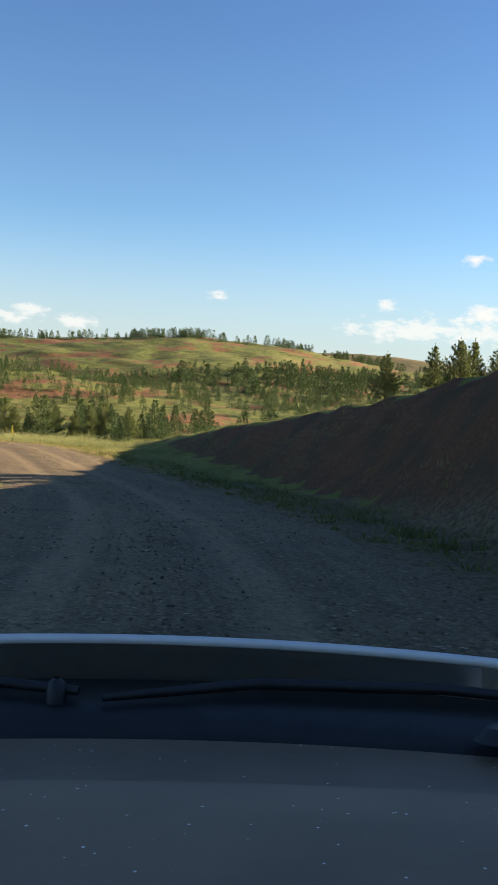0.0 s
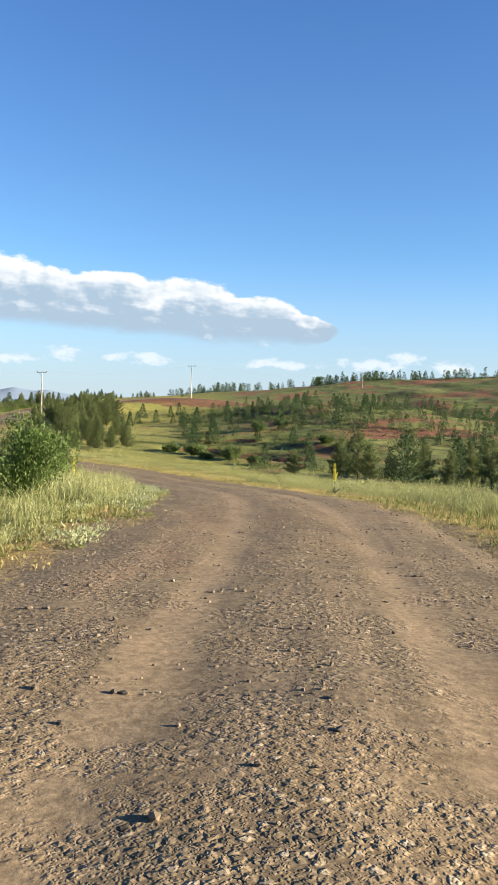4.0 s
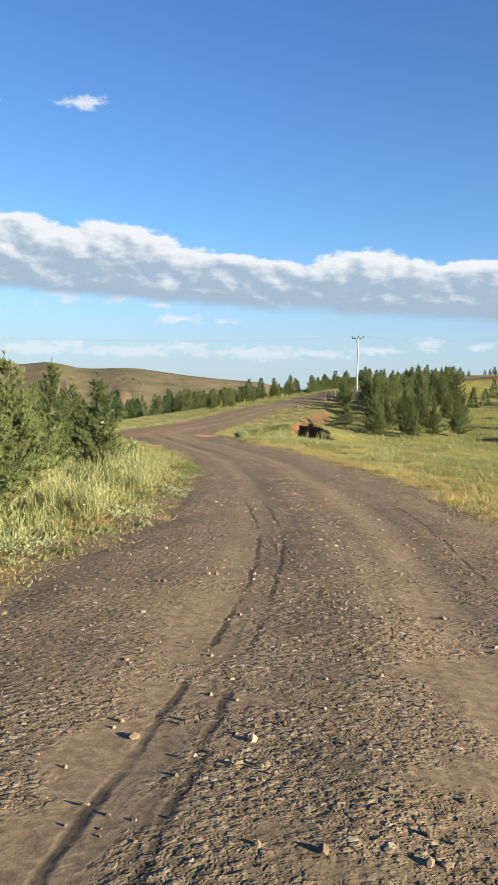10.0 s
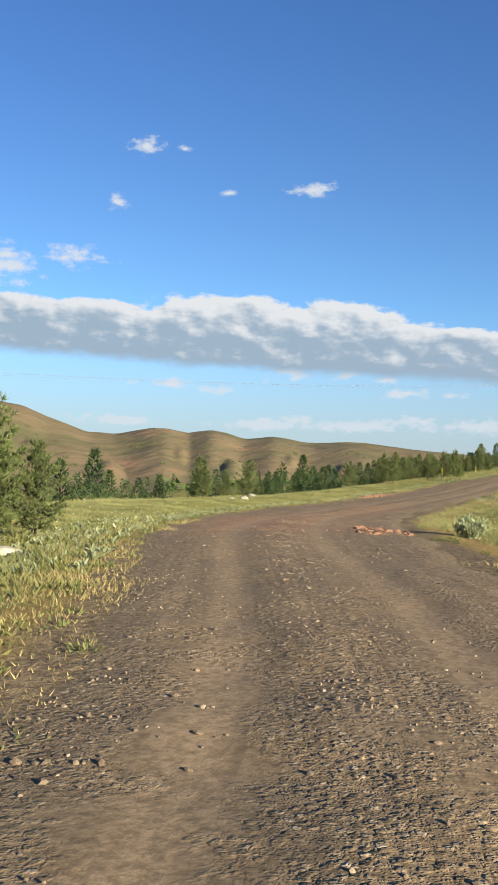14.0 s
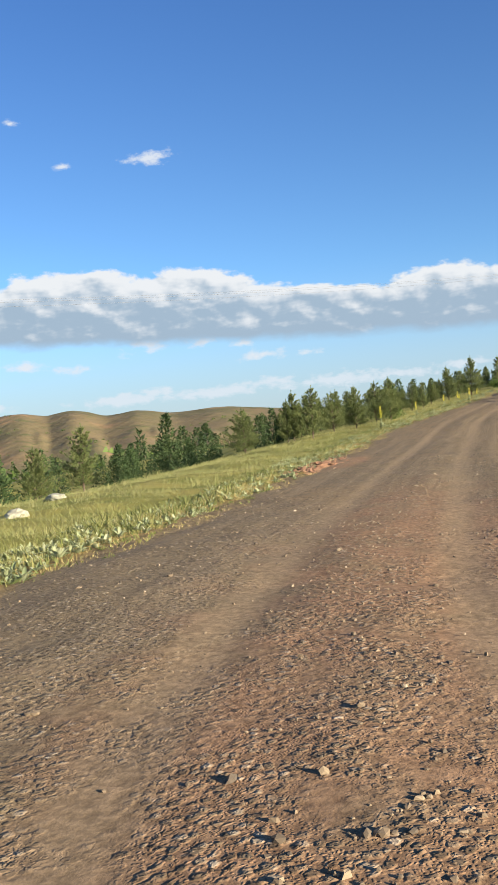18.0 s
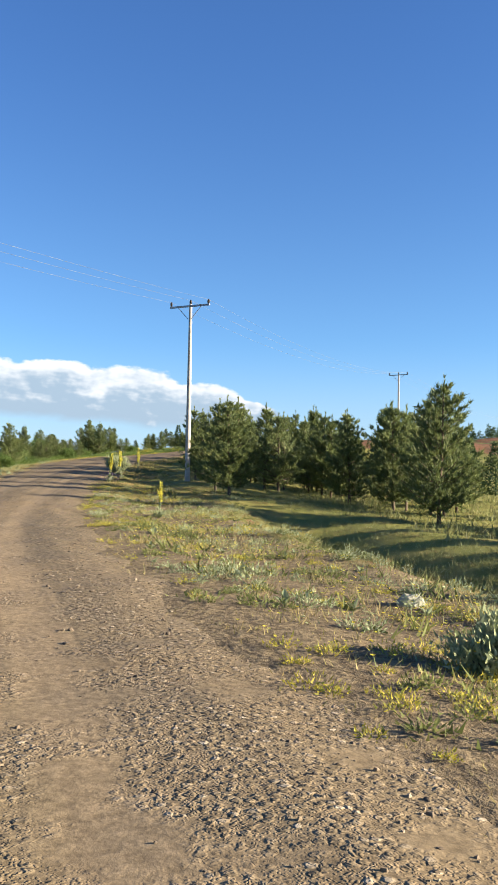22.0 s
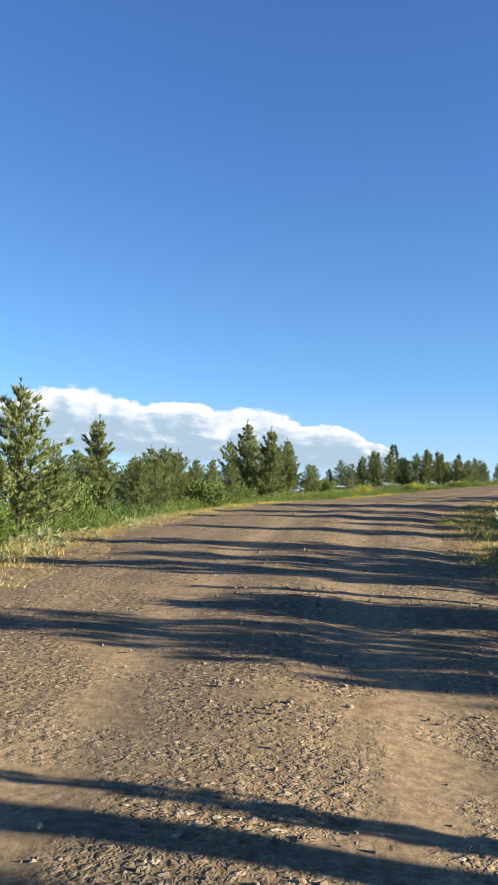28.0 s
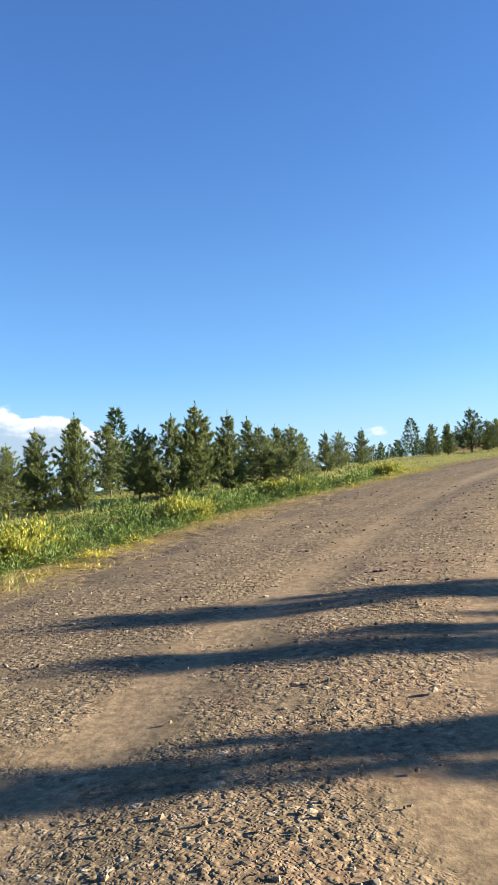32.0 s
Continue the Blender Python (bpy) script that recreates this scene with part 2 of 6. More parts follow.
def far_land(x, y):
    z = np.full_like(x, -9.0)
    # the wooded hill beyond the first bend
    r, az = np.hypot(x, y), np.degrees(np.arctan2(-x, y))
    crest = np.interp(az, [28, 44, 47, 52, 56, 62, 66, 70, 75, 81, 86, 94], [-9, 2, 5, 8.5, 13, 15, 13.5, 12, 9.5, 5, 1.5, -9]) + 9
    z += crest * np.where(r < 430, bell(r, 0 * r, 430, 0, 135, 1), bell(r, 0 * r, 430, 0, 260, 1)) * ((az > 28) & (az < 94))
    z -= 34 * step(-y - 0.05 * x, 25, 420) + 14 * step(-x, 330, 800) * step(-y, -260, -60)
    z += 100 * bell(x, y, -2720, 2200, 650, 280, 39)
    return z


HILL_AZ = [96, 104, 107, 109.5, 110.5, 112, 113.4, 115, 116, 117, 118, 119, 119.8, 121, 122, 122.8, 123.5, 124.2, 125, 126, 127, 128.2, 130, 132, 134, 136, 142, 165, 215]
HILL_TOP = [-57, 0, 6, 12, 16.5, 21.5, 22.5, 19.5, 20.5, 26.5, 30, 26, 24.0, 35, 40, 37, 33.5, 36.5, 41.5, 40, 35, 28.0, 30, 52, 76, 86, 96, 70, -57]
FOOTHILLS = [(128.6, 1250, 34, 1.7, 150), (124.0, 1420, 52, 1.4, 130), (120.6, 1300, 40, 1.5, 140), (116.8, 1430, 46, 1.4, 130), (113.2, 1330, 36, 1.6, 140), (109.5, 1450, 36, 1.5, 130), (133.5, 1350, 62, 1.8, 150)]
SPURS = [(108.5, 1.6), (112.4, 1.6), (118.0, 1.3), (121.9, 1.0), (125.1, 1.2), (130.5, 1.6), (135.5, 2.4), (142.0, 3.0), (150.0, 4.0)]


def hill_land(x, y):
    """The bare hills across the valley: rounded tops, with a spur running down from each."""
    r, az = np.hypot(x + 100, y), np.degrees(np.arctan2(-(x + 100), y)) % 360
    top = sum(np.interp(az + d, HILL_AZ, HILL_TOP) for d in (-0.22, 0.0, 0.22)) / 3 + 57
    spur = np.max([np.exp(-((az - a) / (1.3 * w)) ** 2) for a, w in SPURS], axis=0)
    crest = 1770 - 30 * spur
    run = np.where(r < crest, 490 + 24 * spur, 800)
    front = np.exp(-((r - crest) / run) ** 2)
    z = -58 + top * front * ((az > 96) & (az < 215))
    # lower foothills that overlap in front
    for a, d, h, w, deep in FOOTHILLS:
        z = np.maximum(z, -60 + h * np.exp(-(((az - a) / w) ** 2)) * np.exp(-(((r - d) / (deep * 1.8)) ** 2)) + 14 * front)
    return z + 1.6 * rough(x, y, 60, 320) * (1 - front) + 0.5 * rough(y, x, 30, 90)


SPOTS = [(-60, 30, -5.6), (-85, 32, -7.2), (-112, 34, -8.2), (-150, 14, -9.6), (-176, -3, -8.8), (-190, 3, -7.6), (-207, -4.9, -6.7), (-263, 29, -0.1), (-262, 17, -0.6), (-238, 22, -4.8), (-238, 33, -4.4), (-240, 43, -0.6),
         (-194, 44, -3.4), (-254, 97, -5.5), (-343, 93, 2.0), (-337, 41, -2.5), (-222, 20, -6.3), (-130, 65, -9.5), (-60, 90, -7.5), (-20, 45, -3.0)]
SPOTS_B = [(-142, -17.5, -8.0), (-153, -27, -8.8), (-174, -35, -10), (-183, -25, -8.4), (-221, -26, -7.6), (-232, -28, -7.0), (-120, -40, -9.8), (-80, -30, -8.6),
           (-40, -20, -5.4), (-60, -60, -12), (-150, -80, -17), (-220, -65, -13), (-275, -20, -5.5), (-300, 0, -5.5), (30, 20, 2.5), (0, -40, -2)]


def fit_land():
    spots = np.array(SPOTS + SPOTS_B + [tuple(LINE[k, :3]) for k in range(0, len(LINE), 45)])
    want = spots[:, 2] - far_land(spots[:, 0], spots[:, 1])
    d2 = ((spots[:, None, :2] - spots[None, :, :2]) ** 2).sum(-1)
    kernel = np.exp(-d2 / 45.0**2)
    return spots, np.linalg.solve(kernel + 0.05 * np.eye(len(spots)), want)


LAND_SPOTS, LAND_WEIGHTS = fit_land()


def bank_height(s):
    return np.interp(s, [-60, -20, 8, 14, 22, 30, 42, 50, 56], [4.2, 4.3, 4.2, 3.6, 3.0, 2.5, 1.7, 0.9, 0.2])


def bank_toe(s):
    return np.interp(s, [-60, 5, 14, 20, 33, 45], [4.2, 4.5, 5.2, 5.8, 7.0, 7.0])


def trench(s):
    """The eroded trench: how far out its middle runs, and its half width."""
    return -10.3 + 0.13 * (s - 147), np.interp(s, [140, 154], [1.35, 0.5])


def height(x, y):
    """The ground's height."""
    x, y = np.ravel(np.asarray(x, float)), np.ravel(np.asarray(y, float))
    z = far_land(x, y)
    near = (x > -480) & (x < 220) & (np.abs(y) < 320)
    xn, yn = x[near], y[near]
    add = np.zeros_like(xn)
    for (sx, sy, _), w in zip(LAND_SPOTS, LAND_WEIGHTS):
        add += w * np.exp(-((xn - sx) ** 2 + (yn - sy) ** 2) / 45.0**2)
    z[near] += add
    far = np.hypot(x + 120, y)
    z += rough(x, y, 25, 140) * 1.3 * step(far, 190, 400) * (far < 900)
    z += (0.9 * np.abs(rough(x, y * 0.7, 14, 60)) + 0.5 * rough(y, x, 9, 30)) * step(y, 60, 130) * (1 - step(np.hypot(x, y), 520, 700)) * (x < -20)
    # red scarps in the broken ground across the meadow
    scarp = rough(x * 0.8 + 30, y * 1.5, 14, 70)
    z += 0.4 * (step(scarp, 0.0, 0.12) - 0.5 + 0.8 * (step(scarp, 0.45, 0.52) - 0.5)) * bell(x, y, -235, 55, 95, 38, 8) * step(np.hypot(x + 208, y + 5), 24, 40)
    close = (x > -300) & (x < 75) & (np.abs(y) < 90)
    xc, yc = x[close], y[close]
    s, lat, k = on_line(np.stack([xc, yc], 1))
    zc, row = z[close], LINE[k]
    side = np.where(lat > 0, row[:, 3], row[:, 4])
    out = np.abs(lat) - side
    # verge: a shallow ditch, then the field
    shape = row[:, 2] - 0.05 - 0.06 * (1 - step(out, -0.9, 0.2)) - 0.16 * step(out, 0.6, 2.6) + 0.12 * step(out, 2.5, 6)
    w = (1 - step(out, 2.5, 13))
    zz = zc * (1 - w) + shape * w
    zz += rough(x[close], y[close], 0.9, 7) * 0.07 * step(out, 0.2, 2.5) + rough(y[close], x[close], 8, 30) * 0.25 * step(out, 4, 20)
    # the cut bank beside the first bend
    b = (lat < 0) & (s < 60)
    toe = bank_toe(s)
    lift = bank_height(s) * step(-lat, toe - 0.2, toe + 3.4) * (1 - step(-lat, 16, 60))
    zz += np.where(b, (lift * (1 + 0.05 * rough(x[close] * 2, y[close] * 2, 1, 8))), 0)
    # the washed-out ditch beside the upper road
    zz -= 1.2 * np.exp(-np.where(lat < -8.2, (lat + 8.2) / 2.2, (lat + 8.2) / 1.0) ** 2) * (lat < 0) * step(-x[close], 158, 164) * (1 - step(-x[close], 181, 192))
    # the grassy knoll beside the bend, cut through by an eroded trench
    knoll = step(s, 140, 146.5) * (1 - step(s, 152, 170)) * (lat < 0)
    zz += 0.95 * knoll * np.exp(-((lat + 10.0) / 3.6) ** 2)
    axis, half = trench(s)
    zz -= 2.5 * step(s, 139, 142) * (1 - step(s, 152, 155)) * (lat < 0) * np.exp(-((lat - axis + 0.35 * rough(xc * 2, yc * 2, 1.5, 6)) / half) ** 8)
    # a low red scarp on the slope across the meadow, and the overgrown gully below it
    u, v = (xc + 168) * 0.625 + (yc - 33) * 0.78, -(xc + 168) * 0.78 + (yc - 33) * 0.625
    v = v + 0.9 * rough(xc * 1.3, yc, 3, 14)
    hold = step(u, -17, -11) * (1 - step(u, 16, 24))
    zz += 0.4 * step(v, -0.8, 1.2) * (1 - step(v, 4, 17)) * hold
    zz -= 1.3 * np.exp(-((v + 9.0 + 0.1 * u) / 2.6) ** 2) * step(u, -16, -9) * (1 - step(u, 8, 16))
    z[close] = zz
    return z


def zh(x, y):
    return float(height([x], [y])[0])


def mesh_from(name, verts, faces, smooth=True):
    """A mesh from arrays: verts n x 3, faces m x 3 or m x 4."""
    me = bpy.data.meshes.new(name)
    verts, faces = np.asarray(verts, np.float32), np.asarray(faces, np.int32)
    me.vertices.add(len(verts))
    me.vertices.foreach_set("co", verts.ravel())
    k = faces.shape[1]
    me.loops.add(faces.size)
    me.loops.foreach_set("vertex_index", faces.ravel())
    me.polygons.add(len(faces))
    me.polygons.foreach_set("loop_start", np.arange(0, faces.size, k, dtype=np.int32))
    me.polygons.foreach_set("loop_total", np.full(len(faces), k, np.int32))
    me.polygons.foreach_set("use_smooth", np.full(len(faces), smooth))
    me.update(calc_edges=True)
    return me


def give(me, name, values):
    a = me.attributes.new(name, "FLOAT", "POINT")
    a.data.foreach_set("value", np.asarray(values, np.float32).ravel())


def grid_faces(n, m):
    i = np.arange(n * m).reshape(n, m)
    return np.stack([i[:-1, :-1].ravel(), i[1:, :-1].ravel(), i[1:, 1:].ravel(), i[:-1, 1:].ravel()], 1)

# ---- materials ----
def material(name, rough_value=0.9, metal=0.0):
    m = bpy.data.materials.new(name)
    m.use_nodes = True
    n = Nodes(m.node_tree)
    out = n.add("ShaderNodeOutputMaterial")
    b = n.add("ShaderNodeBsdfPrincipled", Roughness=rough_value, Metallic=metal)
    n.put(out.inputs[0], b.outputs[0])
    return m, n, b


def bumped(n, b, value, strength, distance):
    bump = n.add("ShaderNodeBump", Strength=strength, Distance=distance, Height=value)
    n.put(b.inputs["Normal"], bump.outputs[0])


def where(n):
    return n.add("ShaderNodeNewGeometry").outputs["Position"]


def attribute(n, name):
    a = n.add("ShaderNodeAttribute")
    a.attribute_name = name
    return a.outputs["Fac"]


def ground_material():
    m, n, b = material("meadow_ground", 0.95)
    p = where(n)
    soil = attribute(n, "soil")
    dry = attribute(n, "dry")
    coarse, mid, fine = n.noise(p, 0.05, 5), n.noise(p, 0.6, 6, 0.6), n.noise(p, 9.0, 5, 0.7)
    grass = n.mix(n.smooth(mid, 0.35, 0.68), (0.134, 0.140, 0.032), (0.269, 0.235, 0.066))
    grass = n.mix(n.smooth(coarse, 0.38, 0.62), grass, n.mix(mid, (0.125, 0.140, 0.032), (0.242, 0.226, 0.059)))
    grass = n.mix(n.smooth(n.math("ADD", dry, n.math("MULTIPLY", n.math("SUBTRACT", mid, 0.5), 1.1)), 0.3, 0.85), grass, n.mix(fine, (0.179, 0.120, 0.042), (0.323, 0.231, 0.077)))
    red = n.mix(n.smooth(fine, 0.3, 0.7), (0.110, 0.052, 0.026), (0.20, 0.095, 0.046))
    red = n.mix(n.smooth(mid, 0.42, 0.66), red, (0.092, 0.062, 0.034))
    edge = n.math("ADD", soil, n.math("MULTIPLY", n.math("SUBTRACT", n.math("ADD", n.math("MULTIPLY", mid, 0.6), n.math("MULTIPLY", fine, 0.4)), 0.5), 1.3))
    tone = n.mix(n.smooth(edge, 0.42, 0.62), grass, red)
    wide, fold = n.noise(p, 0.006, 6, 0.6), n.noise(p, 0.03, 5, 0.6)
    heath = n.mix(n.smooth(wide, 0.36, 0.6), (0.108, 0.098, 0.048), (0.155, 0.119, 0.064))
    heath = n.mix(n.smooth(fold, 0.54, 0.72), heath, (0.086, 0.089, 0.036))
    heath = n.mix(n.smooth(n.noise(p, 0.012, 4), 0.60, 0.74), heath, (0.224, 0.140, 0.076))
    hill = attribute(n, "hill")
    flat = n.vec("MULTIPLY", p, (1.0, 1.0, 2.5))
    shrub, wash = n.noise(flat, 0.16, 6, 0.65), n.noise(flat, 0.055, 6, 0.62)
    slope = n.mix(n.smooth(shrub, 0.42, 0.60), (0.132, 0.146, 0.042), (0.070, 0.090, 0.027))
    slope = n.mix(n.smooth(n.noise(flat, 0.03, 5), 0.5, 0.68), slope, (0.146, 0.152, 0.050))
    slope = n.mix(n.smooth(n.math("ADD", wash, n.math("MULTIPLY", n.math("SUBTRACT", shrub, 0.5), 0.5)), 0.515, 0.62), slope, n.mix(shrub, (0.125, 0.060, 0.034), (0.225, 0.112, 0.060)))
    slope = n.mix(n.smooth(n.math("ADD", attribute(n, "rock"), n.math("SUBTRACT", wash, 0.5)), 0.45, 0.7), slope, n.mix(shrub, (0.140, 0.105, 0.066), (0.252, 0.203, 0.132)))
    slope = n.mix(0.7, slope, n.mix(n.smooth(mid, 0.3, 0.7), (0.6, 0.62, 0.55), (1.35, 1.3, 1.25)), "MULTIPLY")
    tone = n.mix(n.math("MULTIPLY", hill, n.math("SUBTRACT", 1.0, n.smooth(edge, 0.42, 0.62))), tone, slope)
    tone = n.mix(attribute(n, "heath"), tone, heath)
    stony = n.math("ADD", attribute(n, "stony"), n.math("MULTIPLY", n.math("SUBTRACT", mid, 0.5), 0.9))
    tone = n.mix(n.smooth(stony, 0.3, 0.75), tone, n.mix(n.smooth(fine, 0.35, 0.65), (0.105, 0.078, 0.045), (0.210, 0.158, 0.089)))
    n.put(b.inputs["Base Color"], n.mix(0.35, tone, n.mix(fine, (0.3, 0.3, 0.3), (1.5, 1.5, 1.5)), "MULTIPLY"))
    b.inputs["Specular IOR Level"].default_value = 0.15
    rise = n.math("ADD", n.math("MULTIPLY", n.math("ADD", fine, n.math("MULTIPLY", mid, 2.0)), 0.12), n.math("MULTIPLY", n.math("MULTIPLY", attribute(n, "heath"), n.math("ADD", n.math("MULTIPLY", wide, 3.0), n.math("MULTIPLY", fold, 0.45))), 7.0))
    bumped(n, b, rise, 0.75, 1.0)
    return m


def road_material():
    m, n, b = material("gravel_road", 0.95)
    p = where(n)
    track, edge, clay = attribute(n, "track"), attribute(n, "verge"), attribute(n, "clay")
    along, mid = n.noise(p, 0.22, 4), n.noise(p, 1.3, 6, 0.62)
    fine, sand = n.noise(p, 14.0, 5, 0.7), n.noise(p, 60.0, 3, 0.7)
    warp = n.vec("ADD", p, n.vec("MULTIPLY", n.noise(p, 14.0, 2, 0.6, 1), (0.05, 0.05, 0.05)))
    cell = n.add("ShaderNodeTexVoronoi", Vector=warp, Scale=19.0)
    cell2 = n.add("ShaderNodeTexVoronoi", Vector=warp, Scale=55.0)
    lane = n.add("ShaderNodeCombineXYZ", X=n.math("MULTIPLY", attribute(n, "run"), 0.08), Y=n.math("MULTIPLY", attribute(n, "lane"), 2.4), Z=0.0).outputs[0]
    streak, streak2 = n.noise(lane, 1.0, 5, 0.6), n.noise(lane, 4.5, 4, 0.65)
    base = n.mix(n.smooth(along, 0.4, 0.62), (0.153, 0.117, 0.069), (0.176, 0.128, 0.072))
    base = n.mix(n.smooth(mid, 0.40, 0.68), base, (0.122, 0.095, 0.060))
    base = n.mix(n.math("MULTIPLY", n.smooth(streak, 0.45, 0.62), 0.6), base, (0.215, 0.160, 0.095))
    base = n.mix(n.math("MULTIPLY", n.smooth(streak2, 0.50, 0.66), 0.5), base, (0.093, 0.072, 0.047))
    base = n.mix(n.math("MULTIPLY", n.smooth(n.math("ADD", clay, n.math("SUBTRACT", mid, 0.5)), 0.35, 0.9), 0.85), base, n.mix(fine, (0.179, 0.098, 0.053), (0.291, 0.178, 0.101)))
    dust = n.math("MULTIPLY", n.smooth(n.math("ADD", track, n.math("MULTIPLY", n.math("SUBTRACT", mid, 0.5), 1.3)), 0.4, 1.0), 0.6)
    base = n.mix(dust, base, (0.239, 0.176, 0.104))
    base = n.mix(n.math("MULTIPLY", edge, 0.55), base, n.mix(mid, (0.138, 0.105, 0.060), (0.215, 0.162, 0.095)))
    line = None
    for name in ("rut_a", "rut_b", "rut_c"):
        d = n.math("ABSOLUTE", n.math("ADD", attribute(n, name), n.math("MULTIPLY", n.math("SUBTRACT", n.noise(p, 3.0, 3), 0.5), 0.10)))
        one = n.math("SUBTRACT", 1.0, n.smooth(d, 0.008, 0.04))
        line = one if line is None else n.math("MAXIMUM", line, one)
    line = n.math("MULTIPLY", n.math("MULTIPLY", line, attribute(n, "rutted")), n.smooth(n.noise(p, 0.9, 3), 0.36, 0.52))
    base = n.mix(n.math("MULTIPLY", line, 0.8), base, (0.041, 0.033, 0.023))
    stone_tone = n.ramp(n.add("ShaderNodeSeparateColor", Color=cell.outputs["Color"]).outputs[0], [(0, (0.048, 0.040, 0.028)), (0.5, (0.131, 0.105, 0.068)), (0.85, (0.215, 0.172, 0.114)), (1, (0.388, 0.331, 0.242))])
    body = n.math("SUBTRACT", 1.0, n.smooth(cell.outputs["Distance"], 0.25, 0.55))
    gate = n.smooth(n.math("SUBTRACT", n.math("ADD", n.noise(p, 1.7, 4), n.math("MULTIPLY", edge, 0.0)), n.math("MULTIPLY", track, 0.22)), 0.26, 0.56)
    base = n.mix(n.math("MULTIPLY", n.math("MULTIPLY", body, gate), 0.8), base, stone_tone)
    grains = n.math("SUBTRACT", 1.0, n.smooth(cell2.outputs["Distance"], 0.15, 0.55))
    base = n.mix(0.6, base, n.mix(n.smooth(fine, 0.3, 0.7), (0.5, 0.49, 0.48), (1.5, 1.5, 1.5)), "MULTIPLY")
    base = n.mix(0.45, base, n.mix(sand, (0.3, 0.3, 0.3), (1.7, 1.68, 1.65)), "MULTIPLY")
    base = n.mix(n.math("MULTIPLY_ADD", gate, 0.35, 0.12), base, n.mix(n.add("ShaderNodeSeparateColor", Color=cell2.outputs["Color"]).outputs[1], (0.45, 0.45, 0.45), (1.65, 1.6, 1.55)), "MULTIPLY")
    n.put(b.inputs["Base Color"], base)
    b.inputs["Specular IOR Level"].default_value = 0.15
    relief = n.math("ADD", n.math("MULTIPLY", n.math("MULTIPLY", body, gate), 0.8), n.math("ADD", n.math("MULTIPLY", n.math("MULTIPLY", grains, gate), 0.4), n.math("ADD", n.math("MULTIPLY", fine, 0.5), n.math("MULTIPLY", line, -0.35))))
    bumped(n, b, relief, 0.7, 0.016)
    return m


def plant_material(name, tones, rough_value=0.7, glow=0.25):
    """Leaves or needles: a tone for each island, and light that comes through."""
    m, n, b = material(name, rough_value)
    geo = n.add("ShaderNodeNewGeometry")
    info = n.add("ShaderNodeObjectInfo")
    each = n.math("FRACT", n.math("ADD", geo.outputs["Random Per Island"], info.outputs["Random"]))
    tone = n.ramp(each, [(i / max(1, len(tones) - 1), c) for i, c in enumerate(tones)])
    patch = n.noise(geo.outputs["Position"], 0.35, 3)
    tone = n.mix(0.5, tone, n.mix(n.smooth(patch, 0.3, 0.7), (0.65, 0.7, 0.6), (1.3, 1.25, 1.1)), "MULTIPLY")
    n.put(b.inputs["Base Color"], tone)
    b.inputs["Specular IOR Level"].default_value = 0.2
    light = n.add("ShaderNodeBsdfTranslucent", Color=tone)
    mix = n.add("ShaderNodeMixShader", Fac=glow)
    n.put(mix.inputs[1], b.outputs[0])
    n.put(mix.inputs[2], light.outputs[0])
    for o in [o for o in n.tree.nodes if o.bl_idname == "ShaderNodeOutputMaterial"]:
        n.put(o.inputs[0], mix.outputs[0])
    return m


def plain(name, low, high, scale=8.0, rough_value=0.8, metal=0.0, relief=0.3, depth=0.01):
    m, n, b = material(name, rough_value, metal)
    p = n.add("ShaderNodeTexCoord").outputs["Object"]
    big, small = n.noise(p, scale, 5, 0.6), n.noise(p, scale * 7, 4, 0.7)
    tone = n.mix(n.smooth(big, 0.3, 0.7), low, high)
    n.put(b.inputs["Base Color"], n.mix(0.3, tone, n.mix(small, (0.5, 0.5, 0.5), (1.4, 1.4, 1.4)), "MULTIPLY"))
    if relief:
        bumped(n, b, n.math("ADD", big, n.math("MULTIPLY", small, 0.4)), relief, depth)
    return m


MEADOW, GRAVEL = ground_material(), road_material()
NEEDLES = plant_material("pine_needles", [(0.072, 0.102, 0.040), (0.120, 0.150, 0.055), (0.175, 0.200, 0.074), (0.097, 0.127, 0.050)], 0.55, 0.32)
FAR_NEEDLES = plant_material("far_pine_needles", [(0.029, 0.053, 0.020), (0.043, 0.072, 0.027), (0.064, 0.095, 0.034)], 0.7, 0.25)
BARK = plain("pine_bark", (0.059, 0.045, 0.031), (0.119, 0.083, 0.054), 14, 0.95, 0, 0.8, 0.02)
LEAVES = plant_material("shrub_leaves", [(0.077, 0.122, 0.027), (0.112, 0.166, 0.041), (0.063, 0.101, 0.027)], 0.6, 0.35)
PALE_GRASS = plant_material("pale_feathery_grass", [(0.290, 0.305, 0.150), (0.225, 0.245, 0.098), (0.350, 0.350, 0.195), (0.165, 0.195, 0.070), (0.300, 0.270, 0.105)], 0.8, 0.25)
GREEN_GRASS = plant_material("meadow_grass", [(0.177, 0.197, 0.070), (0.277, 0.267, 0.120), (0.146, 0.174, 0.060), (0.323, 0.290, 0.151)], 0.8, 0.3)
DRY_GRASS = plant_material("dry_grass", [(0.335, 0.262, 0.118), (0.375, 0.300, 0.145), (0.280, 0.236, 0.092), (0.205, 0.193, 0.070)], 0.85, 0.25)
WEED = plant_material("dull_weed_leaves", [(0.119, 0.137, 0.044), (0.168, 0.180, 0.061), (0.091, 0.112, 0.037), (0.210, 0.202, 0.075)], 0.75, 0.3)
SAGE = plant_material("silver_leaves", [(0.224, 0.259, 0.143), (0.287, 0.317, 0.184), (0.182, 0.216, 0.109), (0.350, 0.367, 0.245)], 0.8, 0.25)
YELLOW = plant_material("yellow_petals", [(0.62, 0.52, 0.06), (0.70, 0.61, 0.10), (0.42, 0.42, 0.07), (0.30, 0.34, 0.08)], 0.6, 0.3)
